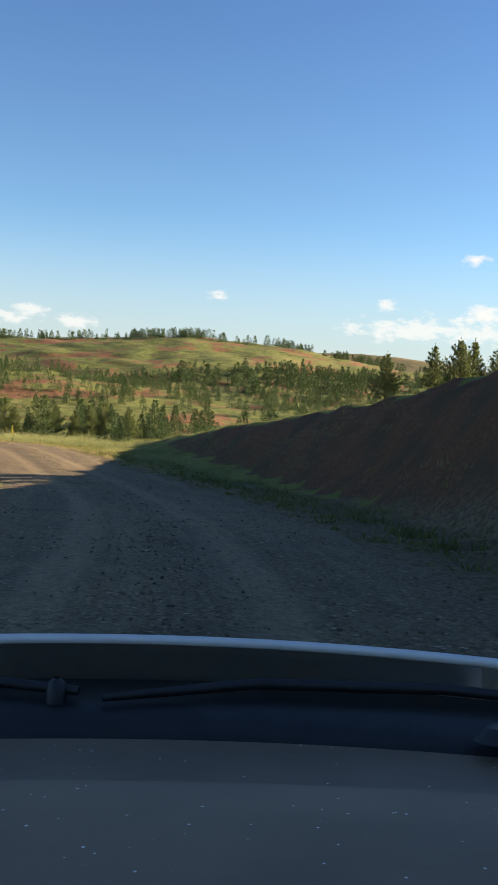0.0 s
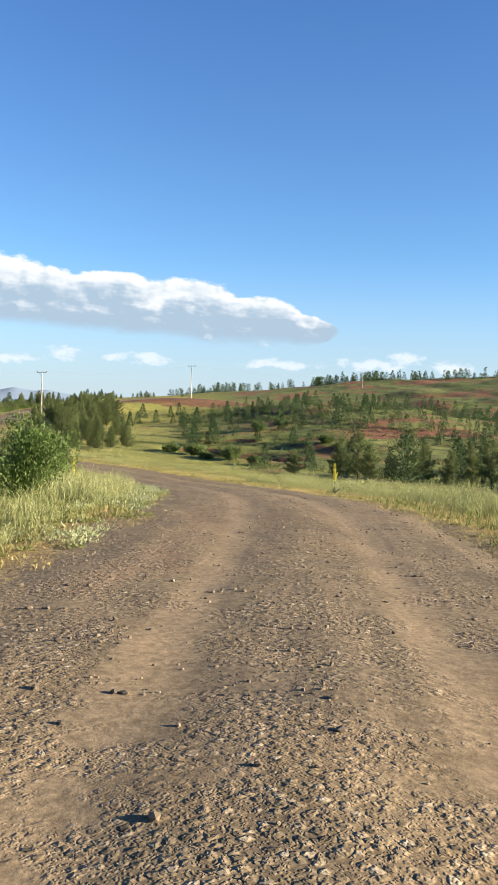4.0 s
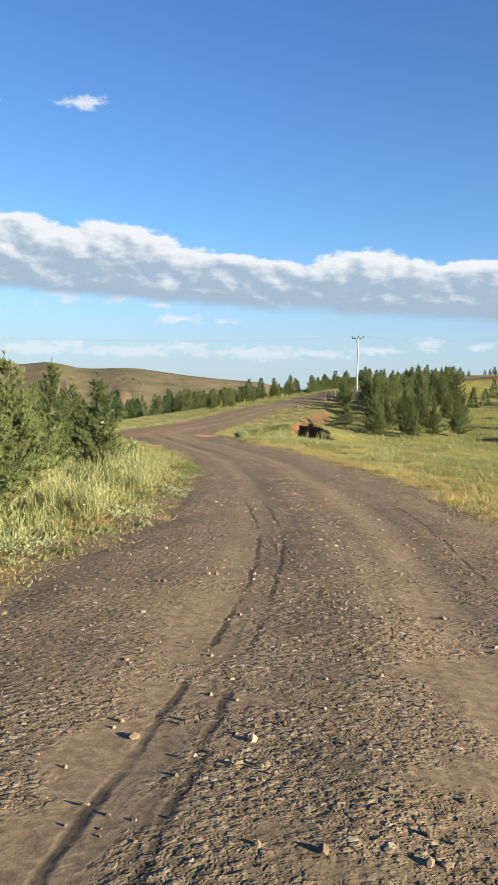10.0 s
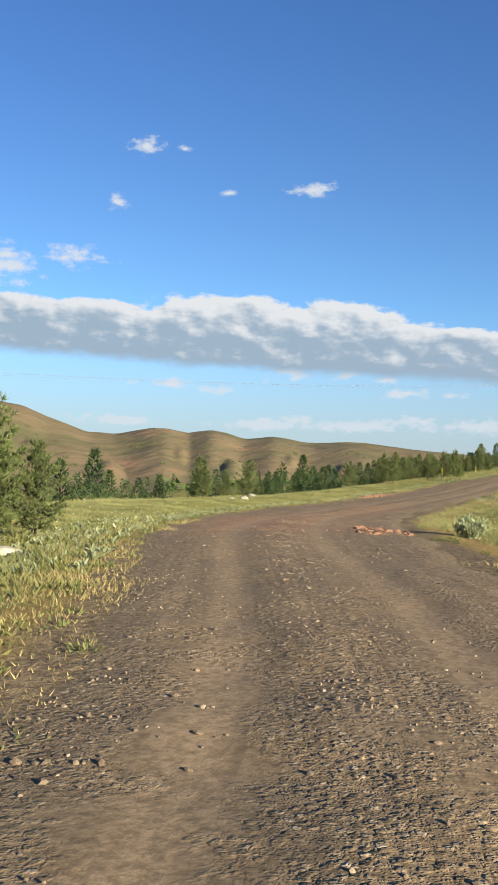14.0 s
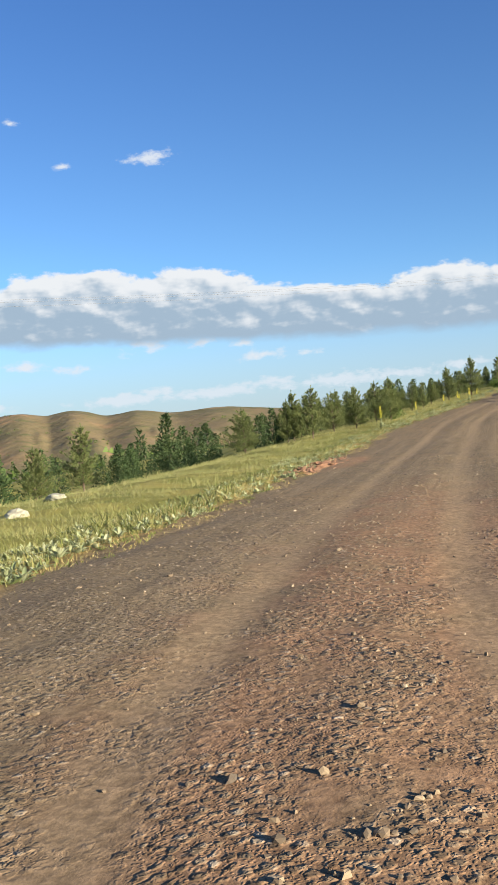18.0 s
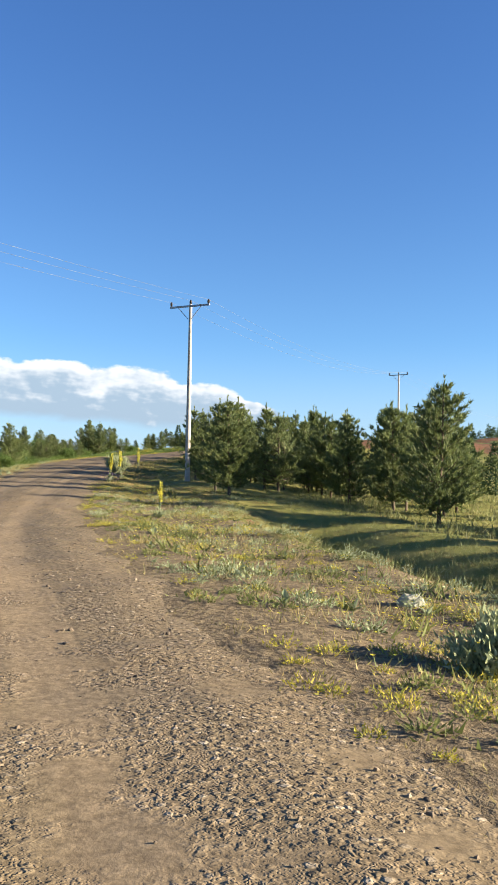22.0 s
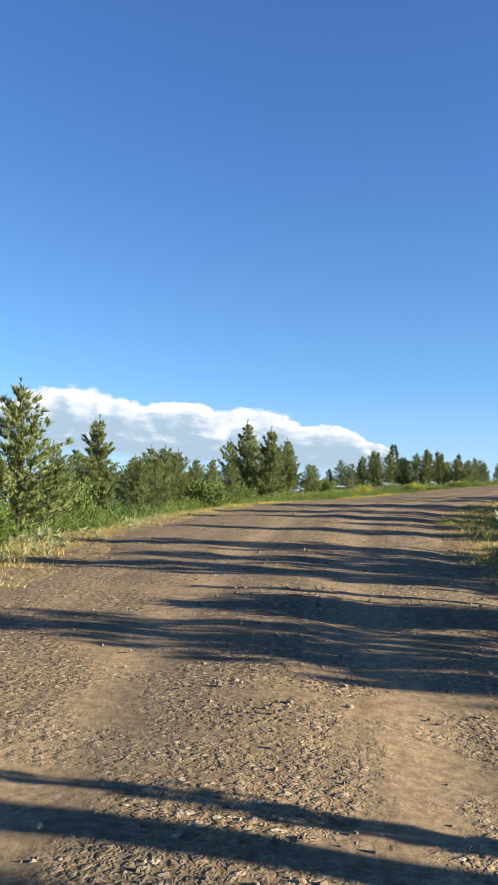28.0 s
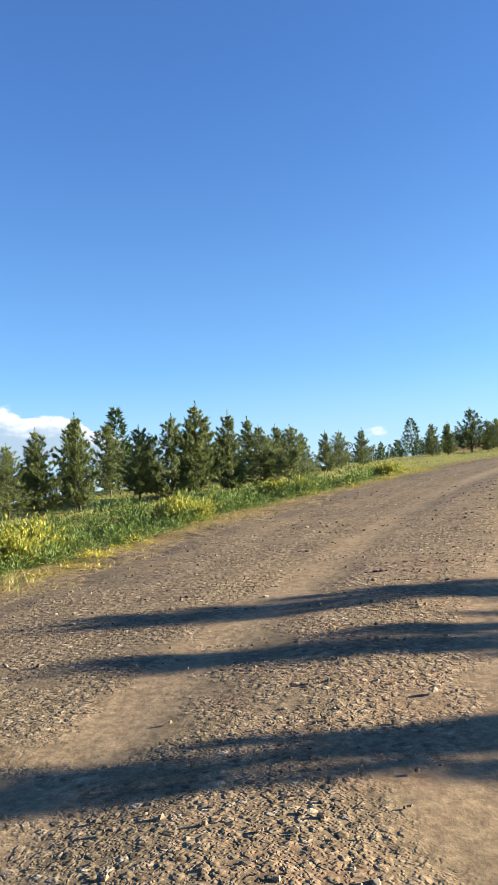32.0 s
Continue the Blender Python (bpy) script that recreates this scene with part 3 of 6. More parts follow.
WHITE_PETALS = plant_material("white_petals", [(0.75, 0.75, 0.66), (0.68, 0.66, 0.48)], 0.6, 0.3)
PURPLE = plant_material("purple_petals", [(0.30, 0.20, 0.36), (0.38, 0.26, 0.42)], 0.6, 0.3)
CONCRETE = plain("weathered_pole", (0.30, 0.27, 0.23), (0.42, 0.39, 0.34), 3, 0.85, 0, 0.3, 0.01)
STEEL = plain("galvanised_steel", (0.22, 0.23, 0.24), (0.32, 0.33, 0.34), 12, 0.5, 0.6, 0.1, 0.003)
PORCELAIN = plain("dark_porcelain", (0.03, 0.025, 0.022), (0.05, 0.04, 0.035), 5, 0.25, 0, 0, 0)
WIRE = plain("weathered_wire", (0.13, 0.135, 0.14), (0.18, 0.185, 0.19), 5, 0.6, 0.1, 0, 0)
YELLOW_HERB = plant_material("yellow_herb_leaves", [(0.30, 0.26, 0.045), (0.42, 0.36, 0.05), (0.17, 0.19, 0.045), (0.36, 0.29, 0.06)], 0.7, 0.3)
WITHERED = plant_material("withered_weeds", [(0.182, 0.144, 0.068), (0.238, 0.180, 0.088), (0.140, 0.137, 0.051), (0.280, 0.223, 0.109)], 0.9, 0.2)
PALE_ROCK = plain("pale_limestone", (0.224, 0.216, 0.156), (0.336, 0.324, 0.238), 4, 0.9, 0, 0.7, 0.04)
RED_CLAY = plain("red_clay", (0.168, 0.083, 0.044), (0.280, 0.155, 0.088), 6, 0.95, 0, 0.9, 0.04)


def part(name, me, mat, parent=None, label=""):
    """One mesh object under a thing or a part."""
    if isinstance(me, bmesh.types.BMesh):
        b = me
        me = bpy.data.meshes.new(name)
        b.to_mesh(me)
        b.free()
        me.update()
    if mat and not me.materials:
        me.materials.append(mat)
    ob = new(name, me)
    if parent:
        ob.parent = parent
    if label:
        ob["label"] = label
    return ob


# ---- ground ----
def build_ground():
    def lines(lo, hi, fine, outs, up=False):
        core = np.arange(lo, hi + 0.01, fine)
        a, b, stepsize = [lo], [hi], fine
        while a[-1] > -outs:
            stepsize *= 1.045
            a.append(a[-1] - stepsize)
        stepsize = fine
        while b[-1] < outs:
            stepsize *= 1.023 if up and b[-1] < 430 else 1.05
            b.append(b[-1] + stepsize)
        return np.r_[a[:0:-1], core, b[1:]]
    gx, gy = lines(-300, 30, 0.85, 4700), lines(-42, 72, 0.75, 4700, True)
    # closer lines where the eroded trench is cut
    cut = (ALONG - START > 139) & (ALONG - START < 155)
    tx, ty = LINE[cut, 0] + 10.3 * TANGENT[cut, 1], LINE[cut, 1] - 10.3 * TANGENT[cut, 0]
    gx = np.unique(np.r_[gx, np.arange(tx.min() - 2, tx.max() + 2, 0.28)])
    gy = np.unique(np.r_[gy, np.arange(ty.min() - 2, ty.max() + 2, 0.28)])
    xx, yy = np.meshgrid(gx, gy, indexing="ij")
    x, y = xx.ravel(), yy.ravel()
    z = height(x, y)
    s, lat, k = on_line(np.stack([x, y], 1))
    row = LINE[k]
    out = np.abs(lat) - np.where(lat > 0, row[:, 3], row[:, 4])
    inside = out < -0.9
    z[inside] -= 0.12
    me = mesh_from("ground", np.stack([x, y, z], 1), grid_faces(len(gx), len(gy)))
    zz = z.reshape(xx.shape)
    sx, sy = np.gradient(zz, axis=0) / np.gradient(xx, axis=0), np.gradient(zz, axis=1) / np.gradient(yy, axis=1)
    slope = np.hypot(sx, sy).ravel()
    soil = 1.15 * step(slope, 0.30, 0.55) * (out < 100)
    axis, half = trench(s)
    soil *= 1 - (lat < 0) * (lat > -22) * (s > 137) * (s < 174) * step(np.abs(lat - axis), half + 0.4, half + 1.0)
    soil += 0.9 * bell(x, y, -255, 92, 16, 6) + 0.8 * bell(x, y, -300, 110, 22, 7) + 0.7 * bell(x, y, -112, 37, 9, 3)
    soil += 0.95 * bell(x, y, -252, 20, 8, 15, 0) + 0.85 * bell(x, y, -250, 38, 9, 9, 20) + 0.6 * bell(x, y, -205, 16, 9, 3, -12)
    far = np.hypot(x + 120, y)
    soil += 0.62 * bell(x, y, -203, 51, 9, 5, 5) + 0.6 * bell(x, y, -181, 67, 7, 4) + 0.55 * bell(x, y, -149, 48.6, 4, 3) + 0.6 * bell(x, y, -196, 38, 30, 9, 5) + 1.0 * bell(x, y, -154.5, -15.0, 3.2, 0.8, 4)
    reach, az = np.hypot(x, y), np.degrees(np.arctan2(-x, y))
    give(me, "hill", step(y + 0.10 * (x + 200), 27, 42) * (1 - step(reach, 650, 900)) * (x < -20) * step(reach, 85, 112))
    give(me, "rock", 0.75 * bell(reach, az, 415, 51.5, 26, 2.2) + 0.5 * bell(reach, az, 330, 58, 30, 1.6))
    worn = (lat < 0) * step(s, 158, 168) * (1 - step(s, 196, 206))
    dry = 0.85 * (1 - step(out, 0.6, 2.6)) + 0.62 * step(far, 500, 1100) + 0.25 * (lat < 0) * (1 - step(out, 2, 9)) + 0.34 * (lat < 0) * step(s, 156, 164) * (1 - step(s, 225, 240)) * (1 - step(out, 14, 28))
    give(me, "soil", soil.clip(0, 1.2))
    give(me, "dry", dry)
    give(me, "heath", step(far, 450, 900))
    give(me, "stony", np.maximum(1 - step(out, -0.1, 1.3), np.maximum(0.78 * worn * (1 - step(out, 3.0, 7.0)), 0.85 * (lat < 0) * (1 - step(s, 26, 40)) * (1 - step(out, 2.2, 4.2)))))
    return tagged(part("ground", me, MEADOW), "rolling green and yellow meadow with bare red soil on its banks", "ground", kind="structure")


RUTS = [("rut_a", 0.35, 0.75), ("rut_b", -1.35, -1.8), ("rut_c", 0.70, 0.98)]


ROAD_TOP = {}


def build_road():
    keep = (ALONG - START > -52)
    line, tan = LINE[keep], TANGENT[keep]
    # finer along
    u = np.arange(0, len(line) - 1, 0.5)
    line = np.stack([np.interp(u, np.arange(len(line)), line[:, c]) for c in range(5)], 1)
    tan = np.stack([np.interp(u, np.arange(len(tan)), tan[:, c]) for c in range(2)], 1)
    left = np.stack([-tan[:, 1], tan[:, 0]], 1)
    m = 84
    f = np.linspace(0, 1, m)
    wob = 0.35
    lw = line[:, 3] + 0.5 + wob * rough(line[:, 0], line[:, 1], 1.5, 9)
    rw = line[:, 4] + 0.5 + wob * rough(line[:, 1], line[:, 0], 1.5, 9)
    off = -rw[:, None] + (lw + rw)[:, None] * f[None]
    x = line[:, 0, None] + left[:, 0, None] * off
    y = line[:, 1, None] + left[:, 1, None] * off
    mid = (line[:, 3] - line[:, 4])[:, None] * 0.5
    c = off - mid * 0.4
    rim = np.minimum(off + rw[:, None], lw[:, None] - off)
    ruts = np.exp(-((c - 0.95) / 0.34) ** 2) + np.exp(-((c + 0.85) / 0.34) ** 2)
    z = line[:, 2, None] - 0.014 * ruts + 0.015 * np.exp(-(c / 0.5) ** 2) - 0.006 * np.abs(c)
    z += 0.014 * rough(x.ravel(), y.ravel(), 0.45, 2.5).reshape(x.shape) + 0.02 * rough(y.ravel(), x.ravel(), 3, 9).reshape(x.shape)
    # sharp wheel ruts through the bend, drawn as thin dark lines
    run = (ALONG[keep] - START)[0] + u[:, None] * 0.5
    t = ((run - 58) / 46).clip(0, 1)
    z -= 0.07 * (1 - step(rim, 0.0, 1.1))
    me = mesh_from("road", np.stack([x, y, z], 2).reshape(-1, 3), grid_faces(len(line), m))
    give(me, "track", ruts)
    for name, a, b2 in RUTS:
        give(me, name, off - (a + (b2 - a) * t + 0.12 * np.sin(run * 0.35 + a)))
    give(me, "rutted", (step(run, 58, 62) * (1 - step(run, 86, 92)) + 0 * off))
    ROAD_TOP.update(z=z, lw=lw, rw=rw, first=int(np.argmax(keep)))
    give(me, "lane", off)
    give(me, "run", np.repeat(u[:, None] * 0.5, m, 1))
    give(me, "verge", 1 - step(rim, 0.4, 1.6))
    clay = 0.8 * bell(x, y, -122, -5, 10, 4, 25) + 0.75 * bell(x, y, -139, -9, 12, 2.4, 10) + 0.5 * bell(x, y, -40, 11.5, 14, 1.6, -10) + 0.35 * bell(x, y, -225, -8, 14, 2, -15) + 0.5 * bell(x, y, -242, -1, 10, 3, -30) + 1.1 * bell(x, y, -154.8, -14.3, 3.4, 0.9, 4) + 0.4 * bell(x, y, -80, 8.6, 13, 1.6, -16) + 0.3 * bell(x, y, -52, 15.5, 12, 1.2, -8)
    give(me, "clay", clay)
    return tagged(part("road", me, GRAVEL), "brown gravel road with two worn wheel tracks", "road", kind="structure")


def build_hills():
    az, r = np.radians(np.arange(96, 168, 0.16)), np.r_[np.arange(620, 1900, 13.0), np.arange(1900, 3000, 60.0)]
    aa, rr = np.meshgrid(az, r, indexing="ij")
    x, y = (-100 - rr * np.sin(aa)).ravel(), (rr * np.cos(aa)).ravel()
    me = mesh_from("distant_hills", np.stack([x, y, hill_land(x, y)], 1), grid_faces(len(az), len(r)))
    for name, value in (("soil", 0.0), ("dry", 0.6), ("heath", 1.0), ("hill", 0.0), ("rock", 0.0), ("stony", 0.0)):
        give(me, name, value + 0 * x)
    tagged(part("distant_hills", me, MEADOW), "bare olive and brown hills with rounded tops across the valley", "hills", kind="structure")


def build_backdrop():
    """Hazy mountains far behind everything; the blue haze is put into their base colour."""
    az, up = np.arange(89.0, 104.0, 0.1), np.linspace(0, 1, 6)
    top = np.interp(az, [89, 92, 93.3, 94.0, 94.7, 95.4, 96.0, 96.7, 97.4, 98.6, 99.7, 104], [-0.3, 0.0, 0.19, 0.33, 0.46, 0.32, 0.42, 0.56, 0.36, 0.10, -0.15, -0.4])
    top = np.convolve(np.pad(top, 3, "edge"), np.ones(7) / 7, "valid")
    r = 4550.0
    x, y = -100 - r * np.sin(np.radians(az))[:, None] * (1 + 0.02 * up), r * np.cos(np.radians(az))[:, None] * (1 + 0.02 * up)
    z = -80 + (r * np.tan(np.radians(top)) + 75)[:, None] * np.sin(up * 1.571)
    m, n, b = material("haze_tinted_mountain", 1.0)
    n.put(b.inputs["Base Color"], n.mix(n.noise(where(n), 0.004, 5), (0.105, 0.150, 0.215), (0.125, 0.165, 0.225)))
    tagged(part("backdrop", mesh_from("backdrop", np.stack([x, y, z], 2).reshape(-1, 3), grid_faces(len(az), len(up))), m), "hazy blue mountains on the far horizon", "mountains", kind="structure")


build_ground()
build_hills()
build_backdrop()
build_road()

# ---- pines ----
def frame_axes(d):
    d = d / np.linalg.norm(d, axis=1)[:, None]
    a = np.cross(d, np.array([0.0, 0.0, 1.0]) + 0.001)
    a /= np.linalg.norm(a, axis=1)[:, None] + 1e-9
    return d, a, np.cross(a, d)


def blades(base, way, length, width, spin):
    """Long thin triangles: from base along way."""
    d, a, b = frame_axes(way)
    side = a * np.cos(spin)[:, None] + b * np.sin(spin)[:, None]
    tip = base + d * np.ravel(length)[:, None]
    w = (np.ravel(width) / 2)[:, None]
    v = np.stack([base - side * w, base + side * w, tip], 1).reshape(-1, 3)
    return v, np.arange(len(v)).reshape(-1, 3)


def tube(points, radii, sides=6):
    """A round tapered tube along points."""
    p = np.asarray(points, float)
    d, a, b = frame_axes(np.gradient(p, axis=0))
    ang = np.linspace(0, 2 * np.pi, sides, endpoint=False)
    ring = p[:, None] + np.ravel(radii)[:, None, None] * (a[:, None] * np.cos(ang)[None, :, None] + b[:, None] * np.sin(ang)[None, :, None])
    n = len(p)
    i = np.arange(n * sides).reshape(n, sides)
    j = np.roll(i, -1, 1)
    return ring.reshape(-1, 3), np.stack([i[:-1].ravel(), j[:-1].ravel(), j[1:].ravel(), i[1:].ravel()], 1)


def join(pieces):
    v, f, n = [], [], 0
    for a, b in pieces:
        v.append(a)
        f.append(b + n)
        n += len(a)
    return np.vstack(v), np.vstack(f)


def pine_meshes(seed, h, spread, tufts, needles, length, width, bare=0.10):
    """The trunk and the crown of a young pine with whorled limbs."""
    r = np.random.RandomState(seed)
    levels = int(6 + h * 3.0)
    lean = r.uniform(-0.03, 0.03, 2)
    lop = r.uniform(0, 6.283)
    zt = np.linspace(0, h * 0.97, 9)
    trunk = tube(np.stack([lean[0] * zt + 0.02 * np.sin(zt * 2), lean[1] * zt, zt - 0.15 * (zt == 0)], 1), (0.013 * h + 0.015) * (1 - zt / h * 0.93), 7)
    limbs, base, way = [trunk], [], []
    for k in range(levels):
        u = (k + r.uniform(-0.25, 0.25)) / levels
        z0 = h * (bare + (0.97 - bare) * max(0, u))
        reach = spread * h * ((1 - max(0, u)) ** 0.9 * (0.70 + 0.30 * min(1, u * 5 + 0.2))) + 0.07
        for q in range(r.randint(5, 8)):
            az = r.uniform(0, 6.283)
            l = reach * r.uniform(0.55, 1.2) * (1 + 0.15 * math.cos(az - lop))
            rise = 0.02 + 0.60 * u + r.uniform(-0.15, 0.2)
            t = np.linspace(0, 1, 3)
            pts = np.stack([np.cos(az) * l * t + lean[0] * z0, np.sin(az) * l * t + lean[1] * z0, z0 + l * (rise * t + 0.30 * t * t)], 1)
            limbs.append(tube(pts, (0.007 + 0.009 * l) * (1 - 0.8 * t), 3))
            n = max(3, int(tufts * l / (spread * h) * 1.35))
            tt = r.uniform(0.06, 1.0, n) ** 0.75
            tt[0] = 1.0
            side = r.normal(0, 0.17 * l + 0.03, (n, 3)) * (1.1 - tt)[:, None] * [1, 1, 0.5]
            c = np.stack([np.interp(tt, t, pts[:, i]) for i in range(3)], 1) + side
            d = (pts[2] - pts[1]) / np.linalg.norm(pts[2] - pts[1])
            fwd = d + np.array([0, 0, 0.45]) + side * 1.5
            base.append(np.repeat(c, needles, 0) + r.normal(0, 0.02, (n * needles, 3)))
            way.append(np.repeat(fwd, needles, 0) + r.normal(0, 0.62, (n * needles, 3)))
    # the leading shoot
    c = np.stack([lean[0] * h + 0 * zt[:5], lean[1] * h + 0 * zt[:5], h * np.linspace(0.88, 1.02, 5)], 1)
    base.append(np.repeat(c, needles, 0))
    way.append(np.tile([0, 0, 1.9], (5 * needles, 1)) + r.normal(0, 0.45, (5 * needles, 3)))
    base, way = np.vstack(base), np.vstack(way)
    n = len(base)
    crown = blades(base, way, length * r.uniform(0.7, 1.25, n), width * r.uniform(0.7, 1.3, n), r.uniform(0, 3.14, n))
    return join(limbs), crown


def make_pine(seed, h, spread, tufts, needles, length, width, needle_mat=None):
    limbs, crown = pine_meshes(seed, h, spread, tufts, needles, length, width)
    root = new("pine_tree")
    part("trunk", mesh_from("trunk", *limbs), BARK, root, "brown scaly trunk with bare limbs")
    part("crown", mesh_from("crown", *crown, smooth=False), needle_mat or NEEDLES, root)
    return root


NEAR_PINES = [make_pine(10 + i, h, sp, 18, 10, 0.155, 0.034) for i, (h, sp) in enumerate([(4.0, 0.30), (4.0, 0.36), (4.0, 0.265), (4.0, 0.41)])]
MID_PINES = [make_pine(30 + i, 4.0, sp, 12, 7, 0.21, 0.048) for i, sp in enumerate([0.26, 0.34, 0.30])]
PLACED = set()


def put_pine(x, y, h, kind=0, mid=False, label="", sink=0.05):
    pool = MID_PINES if mid else NEAR_PINES
    src = pool[kind % len(pool)]
    rz = random.uniform(0, 360)
    m = pose(x, y, zh(x, y) - sink, 0, 0, rz)
    if src not in PLACED:
        PLACED.add(src)
        ob = src
        ob.matrix_basis = m
    else:
        ob = copy_thing(src, m)
    k = h / 4.0
    ob.scale = (k * random.uniform(0.92, 1.1), k * random.uniform(0.92, 1.1), k)
    return tagged(ob, label or "young dark green pine with upright pale shoots", "tree", "pines beside the road")


def left_of(s, lat):
    """The place s metres along the road and lat metres to its left."""
    k = int(np.argmin(np.abs(ALONG - START - s)))
    t = TANGENT[k]
    return LINE[k, 0] - t[1] * lat, LINE[k, 1] + t[0] * lat


# single trees that stand out: x, y, height, kind
random.seed(3)
for x, y, h, kind in [(-82.5, 6.2, 3.2, 1), (-79.5, 7.0, 2.8, 3), (-78.6, 5.4, 3.0, 3), (-76.6, 4.9, 2.6, 1), (-81.6, 7.4, 2.6, 3), (-86.5, 5.6, 2.9, 1), (-80.8, 5.4, 3.0, 1), (-84.6, 4.4, 3.2, 3), (-83.6, 6.6, 2.3, 3), (-88.6, 4.5, 2.3, 3), (-94.1, 3.9, 2.9, 0), (-96.5, 1.5, 2.2, 1),
                      (-116.5, -10.5, 3.0, 1), (-152.8, -27.3, 3.4, 2), (-174, -35.5, 4.0, 1), (-165.5, -33.0, 2.8, 3)]:
    put_pine(x, y, h, kind)
for x, y, h, kind in [(-199.1, -4.8, 4.1, 1), (-195, -4.9, 4.0, 0), (-202.9, -0.9, 3.9, 3), (-195.8, 0.5, 4.0, 1), (-192.7, 1.3, 4.3, 0), (-186.6, 0.5, 4.8, 1), (-189.9, 2.2, 4.6, 3),
                      (-215.4, -2.8, 4.2, 0), (-204.5, -2.6, 4.6, 2), (-211.3, -3.9, 4.2, 1), (-208.5, 0.8, 4.4, 3)]:
    put_pine(x, y, h, kind)
# by the height of their tips
for x, y, top, kind in [(-172.2, -24.2, -5.7, 3), (-175.3, -22.8, -5.4, 0), (-177.3, -23.1, -4.9, 2), (-175.5, -21.4, -4.8, 1), (-180.0, -21.4, -5.1, 3), (-182.4, -20.6, -4.8, 1), (-184.9, -19.9, -4.6, 3), (-187.8, -19.5, -4.4, 2),
                        (-190.2, -21.4, -4.9, 3), (-192.1, -20.4, -4.9, 0), (-194.4, -21.3, -4.8, 1), (-197.3, -20.9, -4.9, 0), (-198.1, -19.9, -4.4, 1), (-199.6, -19.3, -4.5, 2), (-203.0, -20.6, -4.7, 3), (-207.4, -19.9, -4.2, 2),
                        (-211.4, -18.9, -3.1, 1), (-215.5, -17.3, -2.2, 0), (-217.8, -18.3, -4.3, 3), (-222.0, -17.2, -3.4, 1), (-225.2, -15.4, -2.0, 1), (-229.0, -15.4, -2.9, 3), (-234.2, -14.8, -1.6, 0), (-235.9, -13.8, -2.6, 1), (-239.0, -12.9, -2.0, 3),
                        (-249.0, -9.1, 0.2, 0), (-247.8, -8.2, -0.2, 2), (-250.8, -7.0, -0.4, 1), (-251.4, -5.9, -1.8, 3), (-244.3, -12.8, -1.7, 3), (-257, -6.3, 0.0, 2), (-265.8, 5.0, 0.8, 2), (-264.9, 0.3, 0.6, 0),
                        (-267, 8.3, -0.3, 3), (-256.3, -14, -0.5, 1), (-232, -28.7, -2.9, 0), (-221, -26.1, -3.6, 1), (-226.8, -1.3, -2.4, 0), (-266.5, -1.6, 0.0, 3), (-266.8, 3.0, 0.2, 1), (-269, 6.6, 0.3, 0),
                        (-256.8, -2.6, -1.0, 3), (-257.2, -1.9, -0.5, 1), (-257.2, -1.0, -0.2, 0), (-258.0, 0.6, -0.4, 3), (-257.6, 1.3, -0.2, 1), (-257.6, 1.9, 0.1, 0), (-257.8, 2.9, -0.1, 2), (-258.2, 3.9, -0.4, 1), (-257.5, 4.4, -0.8, 3),
                        (-21.9, 21.3, 2.55, 0), (-20.8, 21.9, 2.75, 2), (-22.9, 20.0, 2.2, 1), (-20.2, 22.4, 2.2, 1), (-19.9, 20.4, 2.4, 3), (-19.1, 19.6, 2.2, 1), (-141.9, -20.0, -5.6, 2), (-112.9, -6.1, -4.1, 1), (-112.4, -7.2, -3.0, 0), (-113.9, -5.9, -5.1, 3),
                        (-214, 4, -1.3, 0), (-220, 6, -0.8, 2), (-205, 2, -2.5, 1), (-222, 9, -0.8, 0), (-209, 7, -1.6, 3), (-216, -0.6, -1.5, 0), (-228, 8, -0.5, 1), (-233, 8, 0.1, 0), (-226, 1.8, -0.2, 2), (-199.5, 5.8, -2.0, 1), (-205, 8, -2.0, 0), (-212, 10, -1.4, 1),
                        (-178.6, 6.2, -4.7, 1), (-181.7, 5.0, -4.8, 3), (-175.4, 7.4, -4.6, 1), (-184.8, 4.4, -4.8, 3)]:
    put_pine(x, y, max(1.6, top - zh(x, y)), kind)

# the thicket beyond the last bend
for x, y, top, kind in [(-259.1, -1.7, -0.7, 0), (-260.7, 0.5, -0.0, 1), (-259.5, 1.0, -0.4, 2), (-262.3, 2.2, -0.2, 3), (-263.9, 3.8, 0.5, 0), (-262.6, 4.6, -0.2, 1), (-264.2, 6.0, 0.5, 2), (-262.2, 5.7, -0.6, 3), (-264.8, 7.2, 0.3, 0), (-262.6, 7.1, -0.2, 1), (-263.2, 8.3, -0.1, 2), (-264.7, 9.6, 0.0, 3), (-265.3, 10.8, -0.7, 0), (-267.3, 15.1, 0.2, 1), (-267.8, 16.2, 0.3, 2), (-268.0, 17.5, 1.2, 3), (-267.7, 18.1, 0.5, 0), (-269.0, 19.6, 0.4, 1)]:
    put_pine(x, y, max(1.4, top - zh(x, y)), kind)

for x, y, top, kind in [(-231.7, -13.4, -3.0, 1), (-234.8, -13.0, -2.7, 3), (-236.8, -12.4, -2.3, 1), (-238.9, -11.7, -2.4, 3), (-240.9, -11.0, -2.2, 0), (-242.9, -10.3, -2.2, 3), (-236.7, -13.7, -2.7, 1), (-240.8, -13.1, -2.1, 3)]:
    put_pine(x, y, max(1.4, top - zh(x, y)), kind)


FAR_STANDS = []


